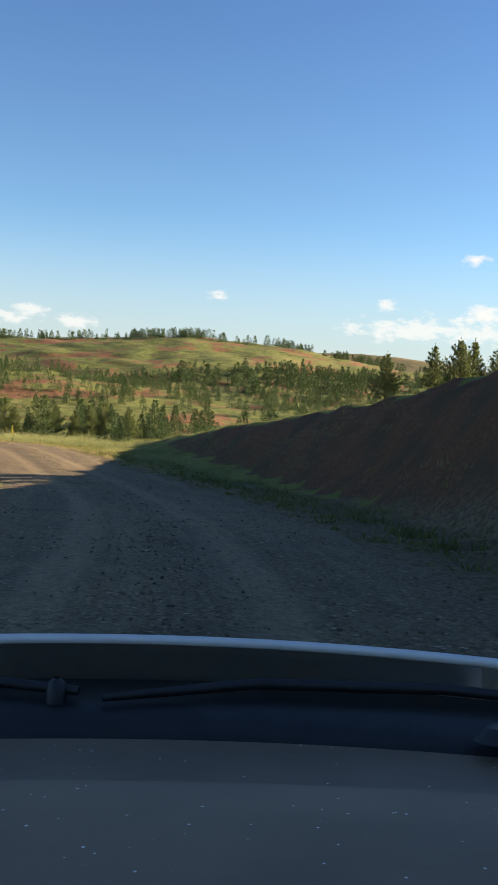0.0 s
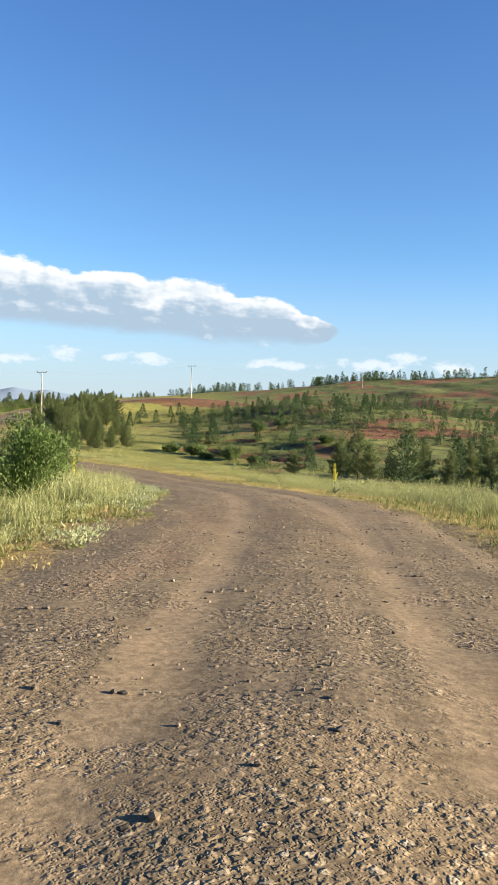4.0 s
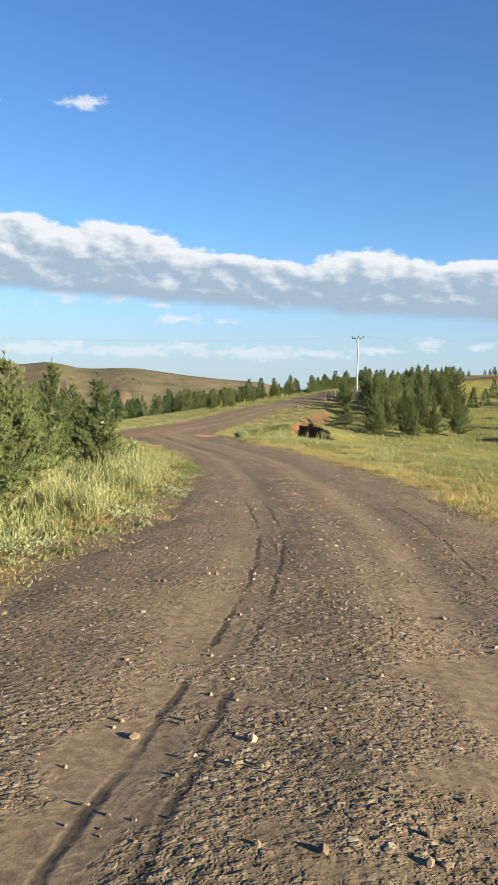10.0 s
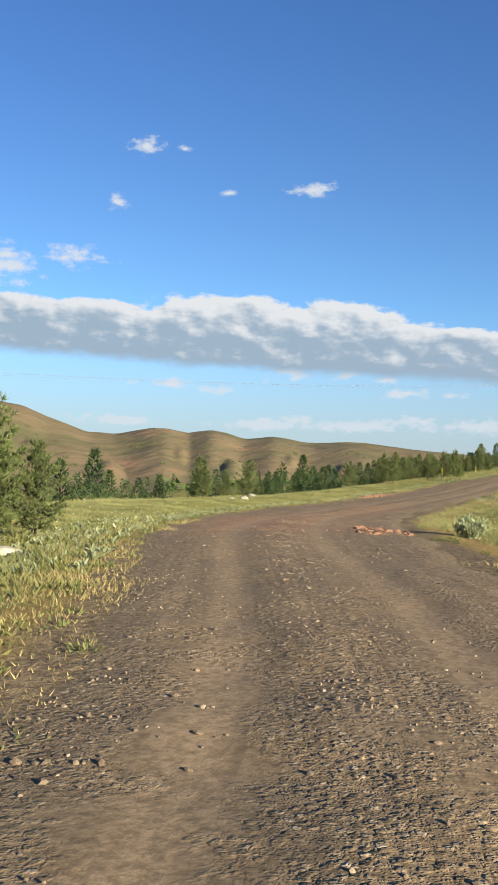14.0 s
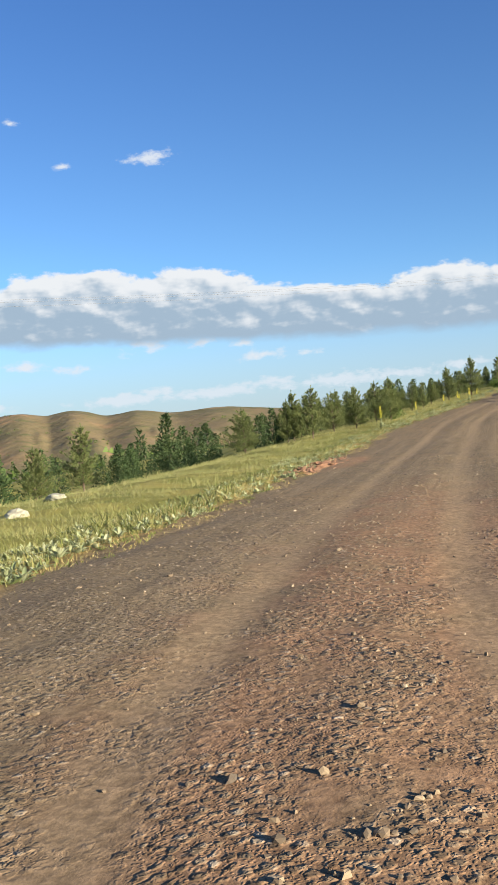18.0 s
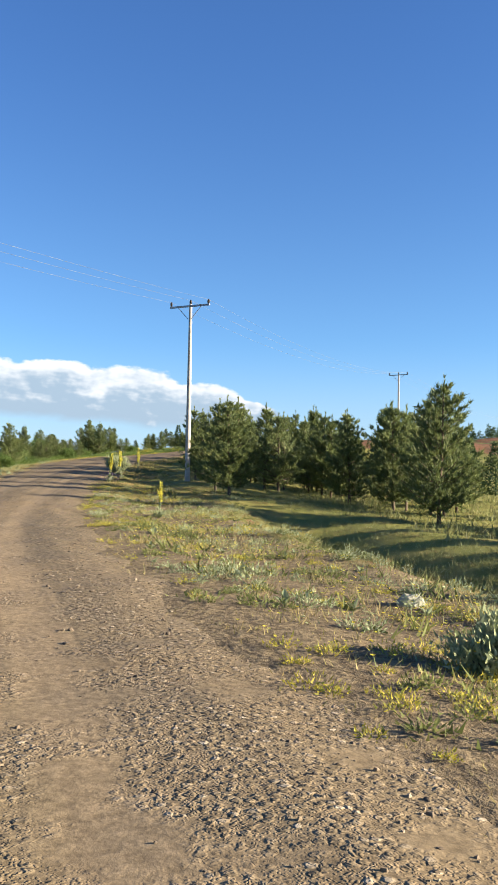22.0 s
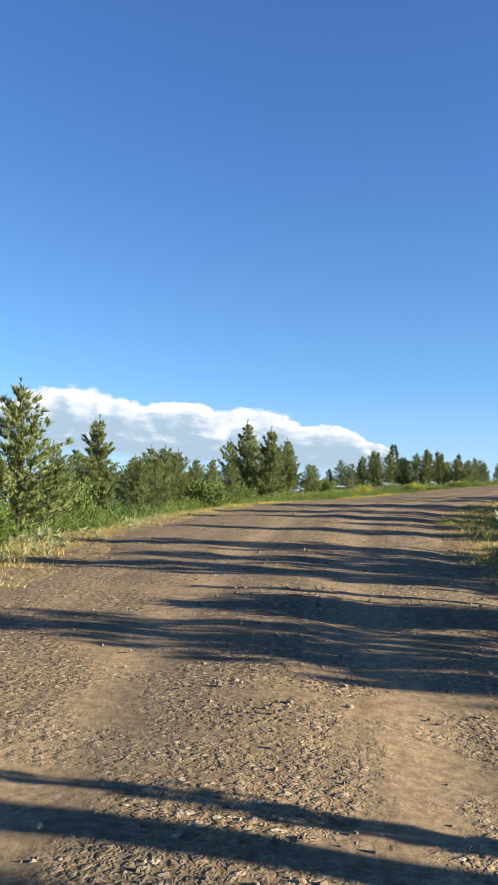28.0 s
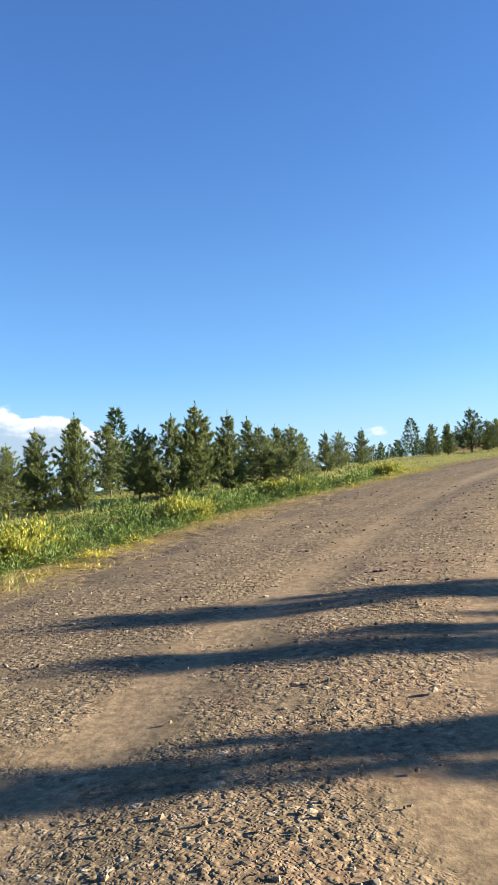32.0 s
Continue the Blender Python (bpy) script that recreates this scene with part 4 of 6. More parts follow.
def scatter_pines(n, box, rule, lo, hi, mid, seed, near=2.2, far=False):
    random.seed(seed)
    taken, made = [], 0
    x0, x1, y0, y1 = box
    for _ in range(n * 12):
        x, y = random.uniform(x0, x1), random.uniform(y0, y1)
        s, lat, k = on_line([(x, y)])
        if not rule(x, y, float(s[0]), float(lat[0])) or any((x - a) ** 2 + (y - b) ** 2 < near**2 for a, b in taken):
            continue
        taken.append((x, y))
        if far:
            FAR_STANDS.append((x, y, random.uniform(lo, hi)))
        else:
            put_pine(x, y, random.uniform(lo, hi), random.randint(0, 3), mid)
        made += 1
        if made >= n:
            return


# the belt on the left of the upper road, the grove on its right, and the hollow
scatter_pines(26, (-262, -172, -40, -14), lambda x, y, s, l: 10 < l < 15, 1.9, 2.8, False, 1)
scatter_pines(46, (-262, -172, -44, -14), lambda x, y, s, l: 13 < l < 26, 2.0, 3.0, True, 11, far=True)
scatter_pines(24, (-262, -190, 0, 34), lambda x, y, s, l: -38 < l < -9.5 and s > 196 and y < 6 - (x + 200) * 0.10, 3.0, 4.8, True, 2)
scatter_pines(20, (-265, -205, -3, 24), lambda x, y, s, l: -30 < l < -7.5 and s > 205 and y < 6 - (x + 205) * 0.10, 3.0, 4.6, True, 3)
scatter_pines(22, (-262, -140, -50, -30), lambda x, y, s, l: 22 < l < 36, 3.0, 4.4, True, 4, 3.0, far=True)
scatter_pines(16, (-284, -262, -24, 30), lambda x, y, s, l: l > 8, 2.4, 3.6, True, 5, far=True)
scatter_pines(10, (-115, -76, -30, 0), lambda x, y, s, l: l > 9, 2.6, 4.0, True, 6, far=True)
# the near side of the grove, the broken ground across the meadow, and the red ridge behind
scatter_pines(20, (-206, -160, -3, 12), lambda x, y, s, l: l < -10 and math.degrees(math.atan2(-(x + 157), y + 13.5)) < 61 and y > (-168 - x) * 0.6 - 3 and 91 < math.degrees(math.atan2(-(x + 45), y - 14.3)) < 99, 2.3, 4.0, False, 7, 1.8)
scatter_pines(46, (-240, -128, 24, 66), lambda x, y, s, l: l < -26, 1.5, 3.4, True, 8, 3.2, far=True)
scatter_pines(8, (-240, -206, 12, 27), lambda x, y, s, l: l < -13, 2.0, 3.4, True, 10, 2.4, far=True)
scatter_pines(40, (-284, -264, 8, 66), lambda x, y, s, l: l < -12, 1.8, 3.0, True, 9, 1.7, far=True)
random.seed(4)
for x, y, h, kind in [(-250.5, -9.9, 3.0, 1), (-252.3, -8.9, 3.2, 3), (-253.4, -7.4, 2.8, 1), (-256.2, -5.0, 1.6, 3), (-257.4, -3.8, 1.3, 1), (-113.5, 28.0, 2.7, 3), (-107.0, 31.0, 4.2, 1), (-108.6, 33.2, 4.7, 3), (-106.2, 33.6, 3.6, 0), (-109.5, 38.6, 5.4, 3), (-111.6, 40.6, 4.4, 1), (-108.4, 44.4, 4.6, 0), (-109.5, 47.0, 5.3, 3), (-107.5, 49.5, 4.6, 1), (-113.0, 44.0, 4.0, 0)]:
    put_pine(x, y, h, kind)

# ---- far woods and scrub ----
SCRUB = plant_material("scrub_leaves", [(0.052, 0.076, 0.023), (0.081, 0.104, 0.034), (0.105, 0.119, 0.044)], 0.7, 0.25)


def far_woods():
    r = np.random.RandomState(21)
    n = 40000
    x, y = r.uniform(-620, 60, n), r.uniform(22, 520, n)
    s, lat, k = on_line(np.stack([x, y], 1))
    dist = np.hypot(x, y)
    az = np.degrees(np.arctan2(-x, y))
    clump = rough(x, y, 18, 90) + 0.5 * rough(y, x, 7, 25)
    hill = (lat < -30) & (az > 30) & (az < 97) & ((x > -340) | (dist < 520)) & (dist > 172) & (dist < 450)
    thick = 0.62 * step(clump, -0.45, 0.35) + 0.06 + 0.24 * (dist > 270)
    slope = hill & (r.uniform(0, 1, n) < thick)
    crest = (r.uniform(0, 1, n) < 0.75) & (np.abs(dist - 424) < 16) & (az > 44) & (az < 86) & (clump > -0.25)
    both = (slope | crest) & (np.arange(n) < 38000)
    pick = np.flatnonzero(both & (dist > 250))[:6400]
    wood("far_pine_wood", "loose dark pine wood spread over the far hillside", x[pick], y[pick], r.uniform(1.8, 4.6, len(pick)), 84, 22)
    pick = np.flatnonzero((both | (hill & (r.uniform(0, 1, n) < 0.4 + 0.5 * (clump > 0)))) & (dist <= 250))[:760]
    wood("hillside_pines", "scattered dark pines on the red broken slope", x[pick], y[pick], r.uniform(1.3, 3.6, len(pick)), 380, 28)
    belt = np.exp(-((dist - 124 - (72 - az) * 0.8 - 9 * rough(az * 6, az * 3, 20, 80)) / 15) ** 2) * (az > 38) * (az < 72.5) * (lat < -26)
    pick = np.flatnonzero(r.uniform(0, 1, n) < belt * (0.5 + 0.45 * (clump > 0.1)))[:640]
    wood("near_pine_belt", "uneven belt of pines at the foot of the hill", x[pick], y[pick], r.uniform(2.0, 5.6, len(pick)) * r.uniform(0.75, 1.05, len(pick)), 420, 26)


def wood(name, label, x, y, h, m, seed, full=1.0):
    """Many far pines in one sheet: sprays of needles round each stem, and the stems."""
    r = np.random.RandomState(seed)
    z = height(x, y)
    wide = r.uniform(0.19, 0.32, len(x))
    u = r.uniform(0, 1, (len(x), m)) ** 1.35
    az2 = r.uniform(0, 6.283, (len(x), m))
    rad = (wide * h)[:, None] * (1 - u) ** 0.85 * r.uniform(0.35, 1.15, (len(x), m)) + 0.05
    base = np.stack([x[:, None] + rad * np.cos(az2), y[:, None] + rad * np.sin(az2), z[:, None] + h[:, None] * (0.05 + 0.93 * u)], 2).reshape(-1, 3)
    way = np.stack([np.cos(az2) * 0.8, np.sin(az2) * 0.8, 0.5 + 0 * az2], 2).reshape(-1, 3) + r.normal(0, 0.45, (len(x) * m, 3))
    size = np.repeat(h, m)
    fine = full * (120 / m) ** 0.55
    sprays = blades(base, way, size * fine * r.uniform(0.11, 0.20, len(size)), size * fine * r.uniform(0.042, 0.075, len(size)), r.uniform(0, 3.14, len(size)))
    up = np.tile([0.0, 0.0, 1.0], (len(x), 1))
    stems = [blades(np.stack([x, y, z - 0.1], 1), up, h * 0.95, h * 0.035, k + 0 * x) for k in (0.0, 1.57)]
    tagged(part(name, mesh_from(name, *join([sprays, *stems]), smooth=False), FAR_NEEDLES), label, "wood", kind="stuff")


def valley_wood():
    r = np.random.RandomState(24)
    n = 5000
    x, y = r.uniform(-520, -60, n), r.uniform(-150, 10, n)
    s, lat, k = on_line(np.stack([x, y], 1))
    ok = (lat > 30) & (rough(x, y, 20, 90) > -0.15) & ((x < -262) | (lat < 75)) & ((x < -110) | (lat < 50))
    x, y = x[ok][:330], y[ok][:330]
    wood("valley_pine_wood", "pine wood falling away below the meadow", x, y, r.uniform(2.6, 4.6, len(x)), 260, 25)


def hill_scrub():
    """Low round bushes on the slopes, in clumps."""
    r = np.random.RandomState(8)
    n = 9000
    x, y = r.uniform(-560, 10, n), r.uniform(20, 450, n)
    s, lat, k = on_line(np.stack([x, y], 1))
    ok = (lat < -25) & (x < -95 + 0.5 * y) & (rough(y, x, 25, 120) + r.normal(0, 0.4, n) > 0.22)
    x, y = np.r_[x[ok], r.uniform(-245, -118, 1400)], np.r_[y[ok], r.uniform(24, 66, 1400)]
    ok = (on_line(np.stack([x, y], 1))[1] < -22) & (rough(x, y, 8, 40) + r.normal(0, 0.3, len(x)) > -0.1)
    x, y = x[ok], y[ok]
    z = height(x, y)
    m = 42
    size = np.repeat(r.uniform(0.3, 1.1, len(x)), m)
    d = r.normal(0, 1, (len(size), 3)) * [1, 1, 0.55]
    d[:, 2] = np.abs(d[:, 2])
    d /= np.linalg.norm(d, axis=1)[:, None]
    base = np.stack([np.repeat(x, m), np.repeat(y, m), np.repeat(z, m)], 1) + d * size[:, None] * [1, 1, 0.8] * r.uniform(0.6, 1, (len(size), 1))
    v, f = blades(base, d + r.normal(0, 0.5, d.shape), size * 0.26, size * 0.17, r.uniform(0, 3, len(size)))
    tagged(part("hill_scrub", mesh_from("hill_scrub", v, f, False), SCRUB), "low green scrub dotted over the grassy slopes", "scrub", kind="stuff")


def valley_scrub():
    r = np.random.RandomState(9)
    n = 1500
    x, y = r.uniform(-1500, -150, n), r.uniform(-1000, -80, n)
    ok = rough(x, y, 60, 260) + r.normal(0, 0.25, n) > 0.35
    x, y = x[ok], y[ok]
    z = np.maximum(height(x, y), hill_land(x, y))
    m = 24
    size = np.repeat(r.uniform(1.5, 4.0, len(x)), m)
    d = r.normal(0, 1, (len(size), 3)) * [1, 1, 0.5]
    d[:, 2] = np.abs(d[:, 2])
    d /= np.linalg.norm(d, axis=1)[:, None]
    base = np.stack([np.repeat(x, m), np.repeat(y, m), np.repeat(z, m)], 1) + d * size[:, None] * r.uniform(0.5, 1, (len(size), 1))
    v, f = blades(base, d + r.normal(0, 0.5, d.shape), size * 0.4, size * 0.4, r.uniform(0, 3, len(size)))
    tagged(part("valley_scrub", mesh_from("valley_scrub", v, f, False), LEAVES), "dark green thickets in the folds of the valley", "scrub", kind="stuff")


far_woods()
STANDS = np.array(FAR_STANDS)
STANDS[(STANDS[:, 0] < -265) & (STANDS[:, 1] > 10), 2] *= 0.5     # saplings beyond the last bend
wood("pine_stand", "young pines in loose stands behind the roadside trees", STANDS[:, 0], STANDS[:, 1], STANDS[:, 2], 760, 27, 1.45)
valley_wood()
hill_scrub()
valley_scrub()


# ---- verges ----
def along_road(r, n, s0, s1, o0, o1, side, power=1.0):
    """Random places: s0 to s1 metres along, o0 to o1 metres out from the road's edge; side 1 is left."""
    s = r.uniform(s0, s1, n)
    k = np.searchsorted(ALONG - START, s).clip(0, len(LINE) - 1)
    edge = LINE[k, 3] if side > 0 else LINE[k, 4]
    out = o0 + (o1 - o0) * r.uniform(0, 1, n) ** power
    lat = side * (edge + out)
    x, y = LINE[k, 0] - TANGENT[k, 1] * lat, LINE[k, 1] + TANGENT[k, 0] * lat
    j, slip = r.normal(0, 0.10, (2, n)), r.uniform(-0.3, 0.3, n)
    return x + j[0] + TANGENT[k, 0] * slip, y + j[1] + TANGENT[k, 1] * slip, s, out


def tufts(name, label, mat, places, each, tall, wide, lean=0.35, spread=0.06, seed=0, clump=None, plumes=0):
    """One sheet of many grass tufts."""
    r = np.random.RandomState(seed)
    x, y = np.concatenate([p[0] for p in places]), np.concatenate([p[1] for p in places])
    out = np.concatenate([p[3] for p in places])
    if clump is not None:
        lo, hi, cut = clump
        keep = rough(x, y, lo, hi) + r.normal(0, 0.25, len(x)) > cut
        x, y, out = x[keep], y[keep], out[keep]
    z = height(x, y)
    size = (0.4 + 0.6 * step(out, 0.1, 1.7)) * (r.uniform(0.55, 1.15, len(x)) * (1 + 0.45 * rough(y, x, 1.2, 7))).clip(0.25, 1.7)
    base = np.repeat(np.stack([x, y, z - 0.02], 1), each, 0)
    base[:, :2] += r.normal(0, spread, (len(base), 2))
    way = np.stack([r.normal(0, lean, len(base)), r.normal(0, lean, len(base)), np.ones(len(base))], 1)
    l = np.repeat(size, each) * tall * r.uniform(0.6, 1.15, len(base))
    if plumes:
        # feathery stems: short side blades along the upper half of each
        n = len(base)
        t = np.tile(np.linspace(0.25, 1.0, plumes), n)
        up = way / np.linalg.norm(way, axis=1)[:, None]
        stem = blades(base, way, l, 0.007 + np.zeros(n), r.uniform(0, 3.14, n))
        b2 = np.repeat(base, plumes, 0) + np.repeat(up * l[:, None], plumes, 0) * t[:, None]
        w2 = np.repeat(up, plumes, 0) * 1.7 + r.normal(0, 0.55, (n * plumes, 3))
        v, f = join([stem, blades(b2, w2, np.repeat(l, plumes) * (0.19 - 0.10 * t) + 0.015, 0.012 + np.zeros(n * plumes), r.uniform(0, 3.14, n * plumes))])
    else:
        v, f = blades(base, way, l, wide * r.uniform(0.7, 1.4, len(base)), r.uniform(0, 3.14, len(base)))
    ob = part(name, mesh_from(name, v, f, False), mat)
    return tagged(ob, label, "grass", kind="stuff")


R = np.random.RandomState(77)
P_LONG = [along_road(R, 900, 4, 50, 0.7, 4.5, 1, 0.9), along_road(R, 900, 50, 86, 0.8, 4.2, 1, 0.9), along_road(R, 420, 86, 102, 0.8, 3.6, 1, 0.9), along_road(R, 900, 50, 80, 1.8, 5.5, -1),
          along_road(R, 110, 100, 128, 1.5, 5, -1), along_road(R, 40, 185, 215, 1.2, 3, 1)]
tufts("feathery_grass", "tall pale green feathery grass along the road", PALE_GRASS, P_LONG, 13, 0.60, 0.014, 0.30, 0.10, 1, (1.0, 5, 0.12), plumes=11)
P_FIELD = [along_road(R, 6000, 0, 60, 1.0, 9, 1), along_road(R, 7000, 40, 128, 1.4, 18, -1, 1.2), along_road(R, 8000, 60, 150, 0.8, 14, 1, 1.2), along_road(R, 8500, 115, 200, 0.8, 14, 1, 1.2), along_road(R, 5000, 190, 300, 0.5, 8, 1),
           along_road(R, 3000, 130, 158, 0.8, 12, -1, 1.2), along_road(R, 2600, 156, 205, 4.0, 13, -1, 0.8), along_road(R, 150, 158, 205, 0.8, 4, -1), along_road(R, 3600, 205, 262, 0.9, 14, -1), along_road(R, 500, -2, 50, 1.4, 4.0, -1), along_road(R, 500, -4, 58, 4.6, 9.0, -1), along_road(R, 1400, 26, 58, 1.6, 6.0, -1)]
tufts("meadow_grass", "mixed green and straw-coloured meadow grass", GREEN_GRASS, P_FIELD, 15, 0.19, 0.009, 0.6, 0.17, 2)
P_DRY = [along_road(R, 6000, 40, 118, 0.0, 2.8, -1), along_road(R, 2400, 66, 118, 0.6, 4.6, -1), along_road(R, 1100, 60, 130, -0.1, 0.9, 1), along_road(R, 3600, 112, 250, -0.1, 1.5, 1), along_road(R, 900, 150, 205, -0.1, 3.6, -1), along_road(R, 1900, 205, 250, -0.1, 2.6, -1), along_road(R, 900, 0, 60, -0.1, 0.9, 1)]
tufts("dry_grass", "short dry golden grass at the edge of the gravel", DRY_GRASS, P_DRY, 10, 0.17, 0.013, 0.65, 0.12, 3)
P_FAR = [along_road(R, 9000, 35, 130, 16, 60, -1), along_road(R, 6000, 90, 200, 13, 40, 1), along_road(R, 2500, 150, 215, 10, 30, -1)]
tufts("far_meadow_grass", "meadow grass thinning out over the open field", GREEN_GRASS, P_FAR, 6, 0.34, 0.045, 0.55, 0.3, 4)
P_WEED = [along_road(R, 900, 40, 130, 0.2, 3.0, 1), along_road(R, 700, 130, 215, 0.2, 2.5, 1), along_road(R, 380, 150, 250, 0.3, 4.0, -1), along_road(R, 600, 0, 60, 0.3, 3.0, -1)]
tufts("roadside_weeds", "leafy green weeds among the roadside grass", WEED, P_WEED, 14, 0.26, 0.035, 0.75, 0.12, 5)
P_LOW = [along_road(R, 2600, 5, 130, -0.2, 1.7, 1, 1.2), along_road(R, 2200, 130, 260, -0.2, 1.9, 1, 1.2), along_road(R, 1400, 45, 150, -0.2, 1.8, -1, 1.2), along_road(R, 2400, 156, 206, 0.0, 5.5, -1), along_road(R, 1000, 206, 262, 0.0, 2.5, -1), along_road(R, 700, 0, 50, 0, 2.0, -1), along_road(R, 2600, 158, 215, 4.5, 18, -1)]
tufts("withered_weeds", "low withered brown weeds at the edge of the gravel", WITHERED, P_LOW, 12, 0.13, 0.013, 0.9, 0.12, 6, (0.8, 5, -0.15))
P_MAT = [along_road(R, 900, 160, 204, 0.3, 5.0, -1), along_road(R, 300, 60, 100, 0.2, 1.2, 1)]
tufts("creeping_weeds", "creeping grey-green and yellow weeds on bare soil", SAGE, P_MAT, 22, 0.10, 0.013, 1.5, 0.13, 7, (1.0, 5, 0.15))


def heads(name, label, mat, places, low, high, size, seed, clump=None):
    """Small flower heads held up over the grass."""
    r = np.random.RandomState(seed)
    x, y = np.concatenate([p[0] for p in places]), np.concatenate([p[1] for p in places])
    if clump is not None:
        keep = rough(x, y, clump[0], clump[1]) > clump[2]
        x, y = x[keep], y[keep]
    z = height(x, y) + r.uniform(low, high, len(x))
    m = 5
    a = np.tile(np.arange(m) * 6.283 / m, len(x)) + np.repeat(r.uniform(0, 6, len(x)), m)
    base = np.repeat(np.stack([x, y, z], 1), m, 0)
    way = np.stack([np.cos(a), np.sin(a), 0.35 + 0 * a], 1)
    v, f = blades(base, way, size * r.uniform(0.7, 1.3, len(base)), size * 0.9 + 0 * a, r.uniform(0, 0.6, len(base)))
    tagged(part(name, mesh_from(name, v, f, False), mat), label, "flowers", kind="stuff")


heads("yellow_flowers", "small yellow flowers scattered through the verge", YELLOW, [along_road(R, 2400, 172, 205, 0.1, 3.5, -1), along_road(R, 500, 40, 100, 0.4, 4, 1), along_road(R, 700, 60, 112, 0.5, 6, -1), along_road(R, 700, 185, 260, 0.5, 5, 1), along_road(R, 500, 225, 260, 0.6, 4, -1), along_road(R, 900, 244, 280, 0.8, 4.0, 1)], 0.06, 0.34, 0.022, 11, (1.5, 8, 0.05))
heads("white_daisies", "white daisies in the meadow", WHITE_PETALS, [along_road(R, 1500, 52, 140, 0.8, 8, 1), along_road(R, 600, 60, 130, 1, 12, -1)], 0.15, 0.42, 0.028, 12, (2, 9, 0.2))
heads("purple_flowers", "pale purple flowers beside the silver bush", PURPLE, [along_road(R, 260, 210, 214, 0.3, 1.3, -1)], 0.15, 0.5, 0.03, 13)


def herb_clumps(name, label, mat, places, seed, wide=(0.10, 0.28), tall=0.8, leaves=90, leaf_size=0.03, clump=None):
    """Low leafy plants: small domes of leaves standing apart from one another."""
    r = np.random.RandomState(seed)
    x, y = np.concatenate([p[0] for p in places]), np.concatenate([p[1] for p in places])
    if clump is not None:
        keep = rough(x, y, clump[0], clump[1]) + r.normal(0, 0.2, len(x)) > clump[2]
        x, y = x[keep], y[keep]
    z = height(x, y)
    size = np.repeat(r.uniform(wide[0], wide[1], len(x)) * r.uniform(0.7, 1.2, len(x)), leaves)
    d = r.normal(0, 1, (len(size), 3))
    d[:, 2] = np.abs(d[:, 2]) * tall
    d /= np.linalg.norm(d, axis=1)[:, None]
    base = np.repeat(np.stack([x, y, z], 1), leaves, 0) + d * size[:, None] * [1, 1, tall] * r.uniform(0.25, 1.0, (len(size), 1))
    fit_size = leaf_size * (0.5 + size / wide[1])
    v, f = blades(base, d + [0, 0, 0.5] + r.normal(0, 0.5, d.shape), fit_size * r.uniform(0.7, 1.5, len(size)), fit_size * 0.45 * r.uniform(0.7, 1.3, len(size)), r.uniform(0, 3.14, len(size)))
    tagged(part(name, mesh_from(name, v, f, False), mat), label, "plants", kind="stuff")


herb_clumps("green_herbs", "low green herbs standing apart on the stony verge", WEED, [along_road(R, 900, 156, 206, 0.3, 7.0, -1), along_road(R, 600, 160, 212, 5.0, 16.0, -1), along_road(R, 700, 20, 112, 0.1, 1.6, 1, 1.2), along_road(R, 500, 112, 215, 0.2, 3.0, 1), along_road(R, 400, 40, 130, 0.2, 2.5, -1), along_road(R, 300, 206, 262, 0.4, 3.0, -1)], 61, (0.06, 0.22), 0.7, 80, 0.030, (1.2, 7, -0.05))
herb_clumps("silver_herbs", "low silver-green herbs standing apart on the stony verge", SAGE, [along_road(R, 700, 156, 206, 0.5, 6.0, -1), along_road(R, 350, 30, 100, 0.1, 1.3, 1), along_road(R, 350, 150, 235, 0.2, 2.6, 1)], 62, (0.10, 0.30), 0.8, 90, 0.034, (1.0, 6, 0.15))
herb_clumps("yellow_herbs", "yellow-green flowering herbs in patches on the verge", YELLOW_HERB, [along_road(R, 700, 170, 206, 0.1, 4.0, -1), along_road(R, 260, 60, 118, 0.2, 3.0, -1), along_road(R, 500, 238, 268, 0.4, 3.0, 1), along_road(R, 220, 226, 262, 0.4, 3.0, -1)], 63, (0.08, 0.22), 0.6, 80, 0.024, (1.5, 8, 0.1))
herb_clumps("lush_herbs", "lush green herbs crowding the foot of the pines", LEAVES, [along_road(R, 900, 232, 266, 1.2, 4.5, 1)], 64, (0.18, 0.42), 1.1, 110, 0.045)


# ---- silver-leaved rosettes ----
def leaf(l, w):
    """A long woolly leaf, folded along its rib."""
    t = np.array([0.0, 0.35, 0.75, 1.0])
    half = np.array([0.25, 1.0, 0.75, 0.05]) * w / 2
    up = l * (0.75 * t - 0.35 * t * t)
    rib = np.stack([l * t * 0.8, 0 * t, up], 1)
    v = np.concatenate([rib + np.stack([0 * t, half, 0.25 * half], 1), rib - np.stack([0 * t, 0 * t, 0.01 + 0 * t], 1), rib + np.stack([0 * t, -half, 0.25 * half], 1)])
    i = np.arange(3)
    f = np.vstack([np.stack([i, i + 1, i + 5, i + 4], 1), np.stack([i + 4, i + 5, i + 9, i + 8], 1)])
    return v, f


def turn_z(v, a):
    c, s = math.cos(a), math.sin(a)
    return v @ np.array([[c, s, 0], [-s, c, 0], [0, 0, 1]])


def rosette(seed, n=11, l=0.32, w=0.10, lift=0.0):
    r = np.random.RandomState(seed)
    out = []
    for i in range(n):
        v, f = leaf(l * r.uniform(0.7, 1.15), w * r.uniform(0.8, 1.2))
        tilt = r.uniform(-0.15, 0.75)
        c, s = math.cos(tilt), math.sin(tilt)
        v = v @ np.array([[c, 0, s], [0, 1, 0], [-s, 0, c]])
        out.append((turn_z(v, i * 2.4 + r.uniform(-0.3, 0.3)) + [0, 0, lift], f))
    return join(out)


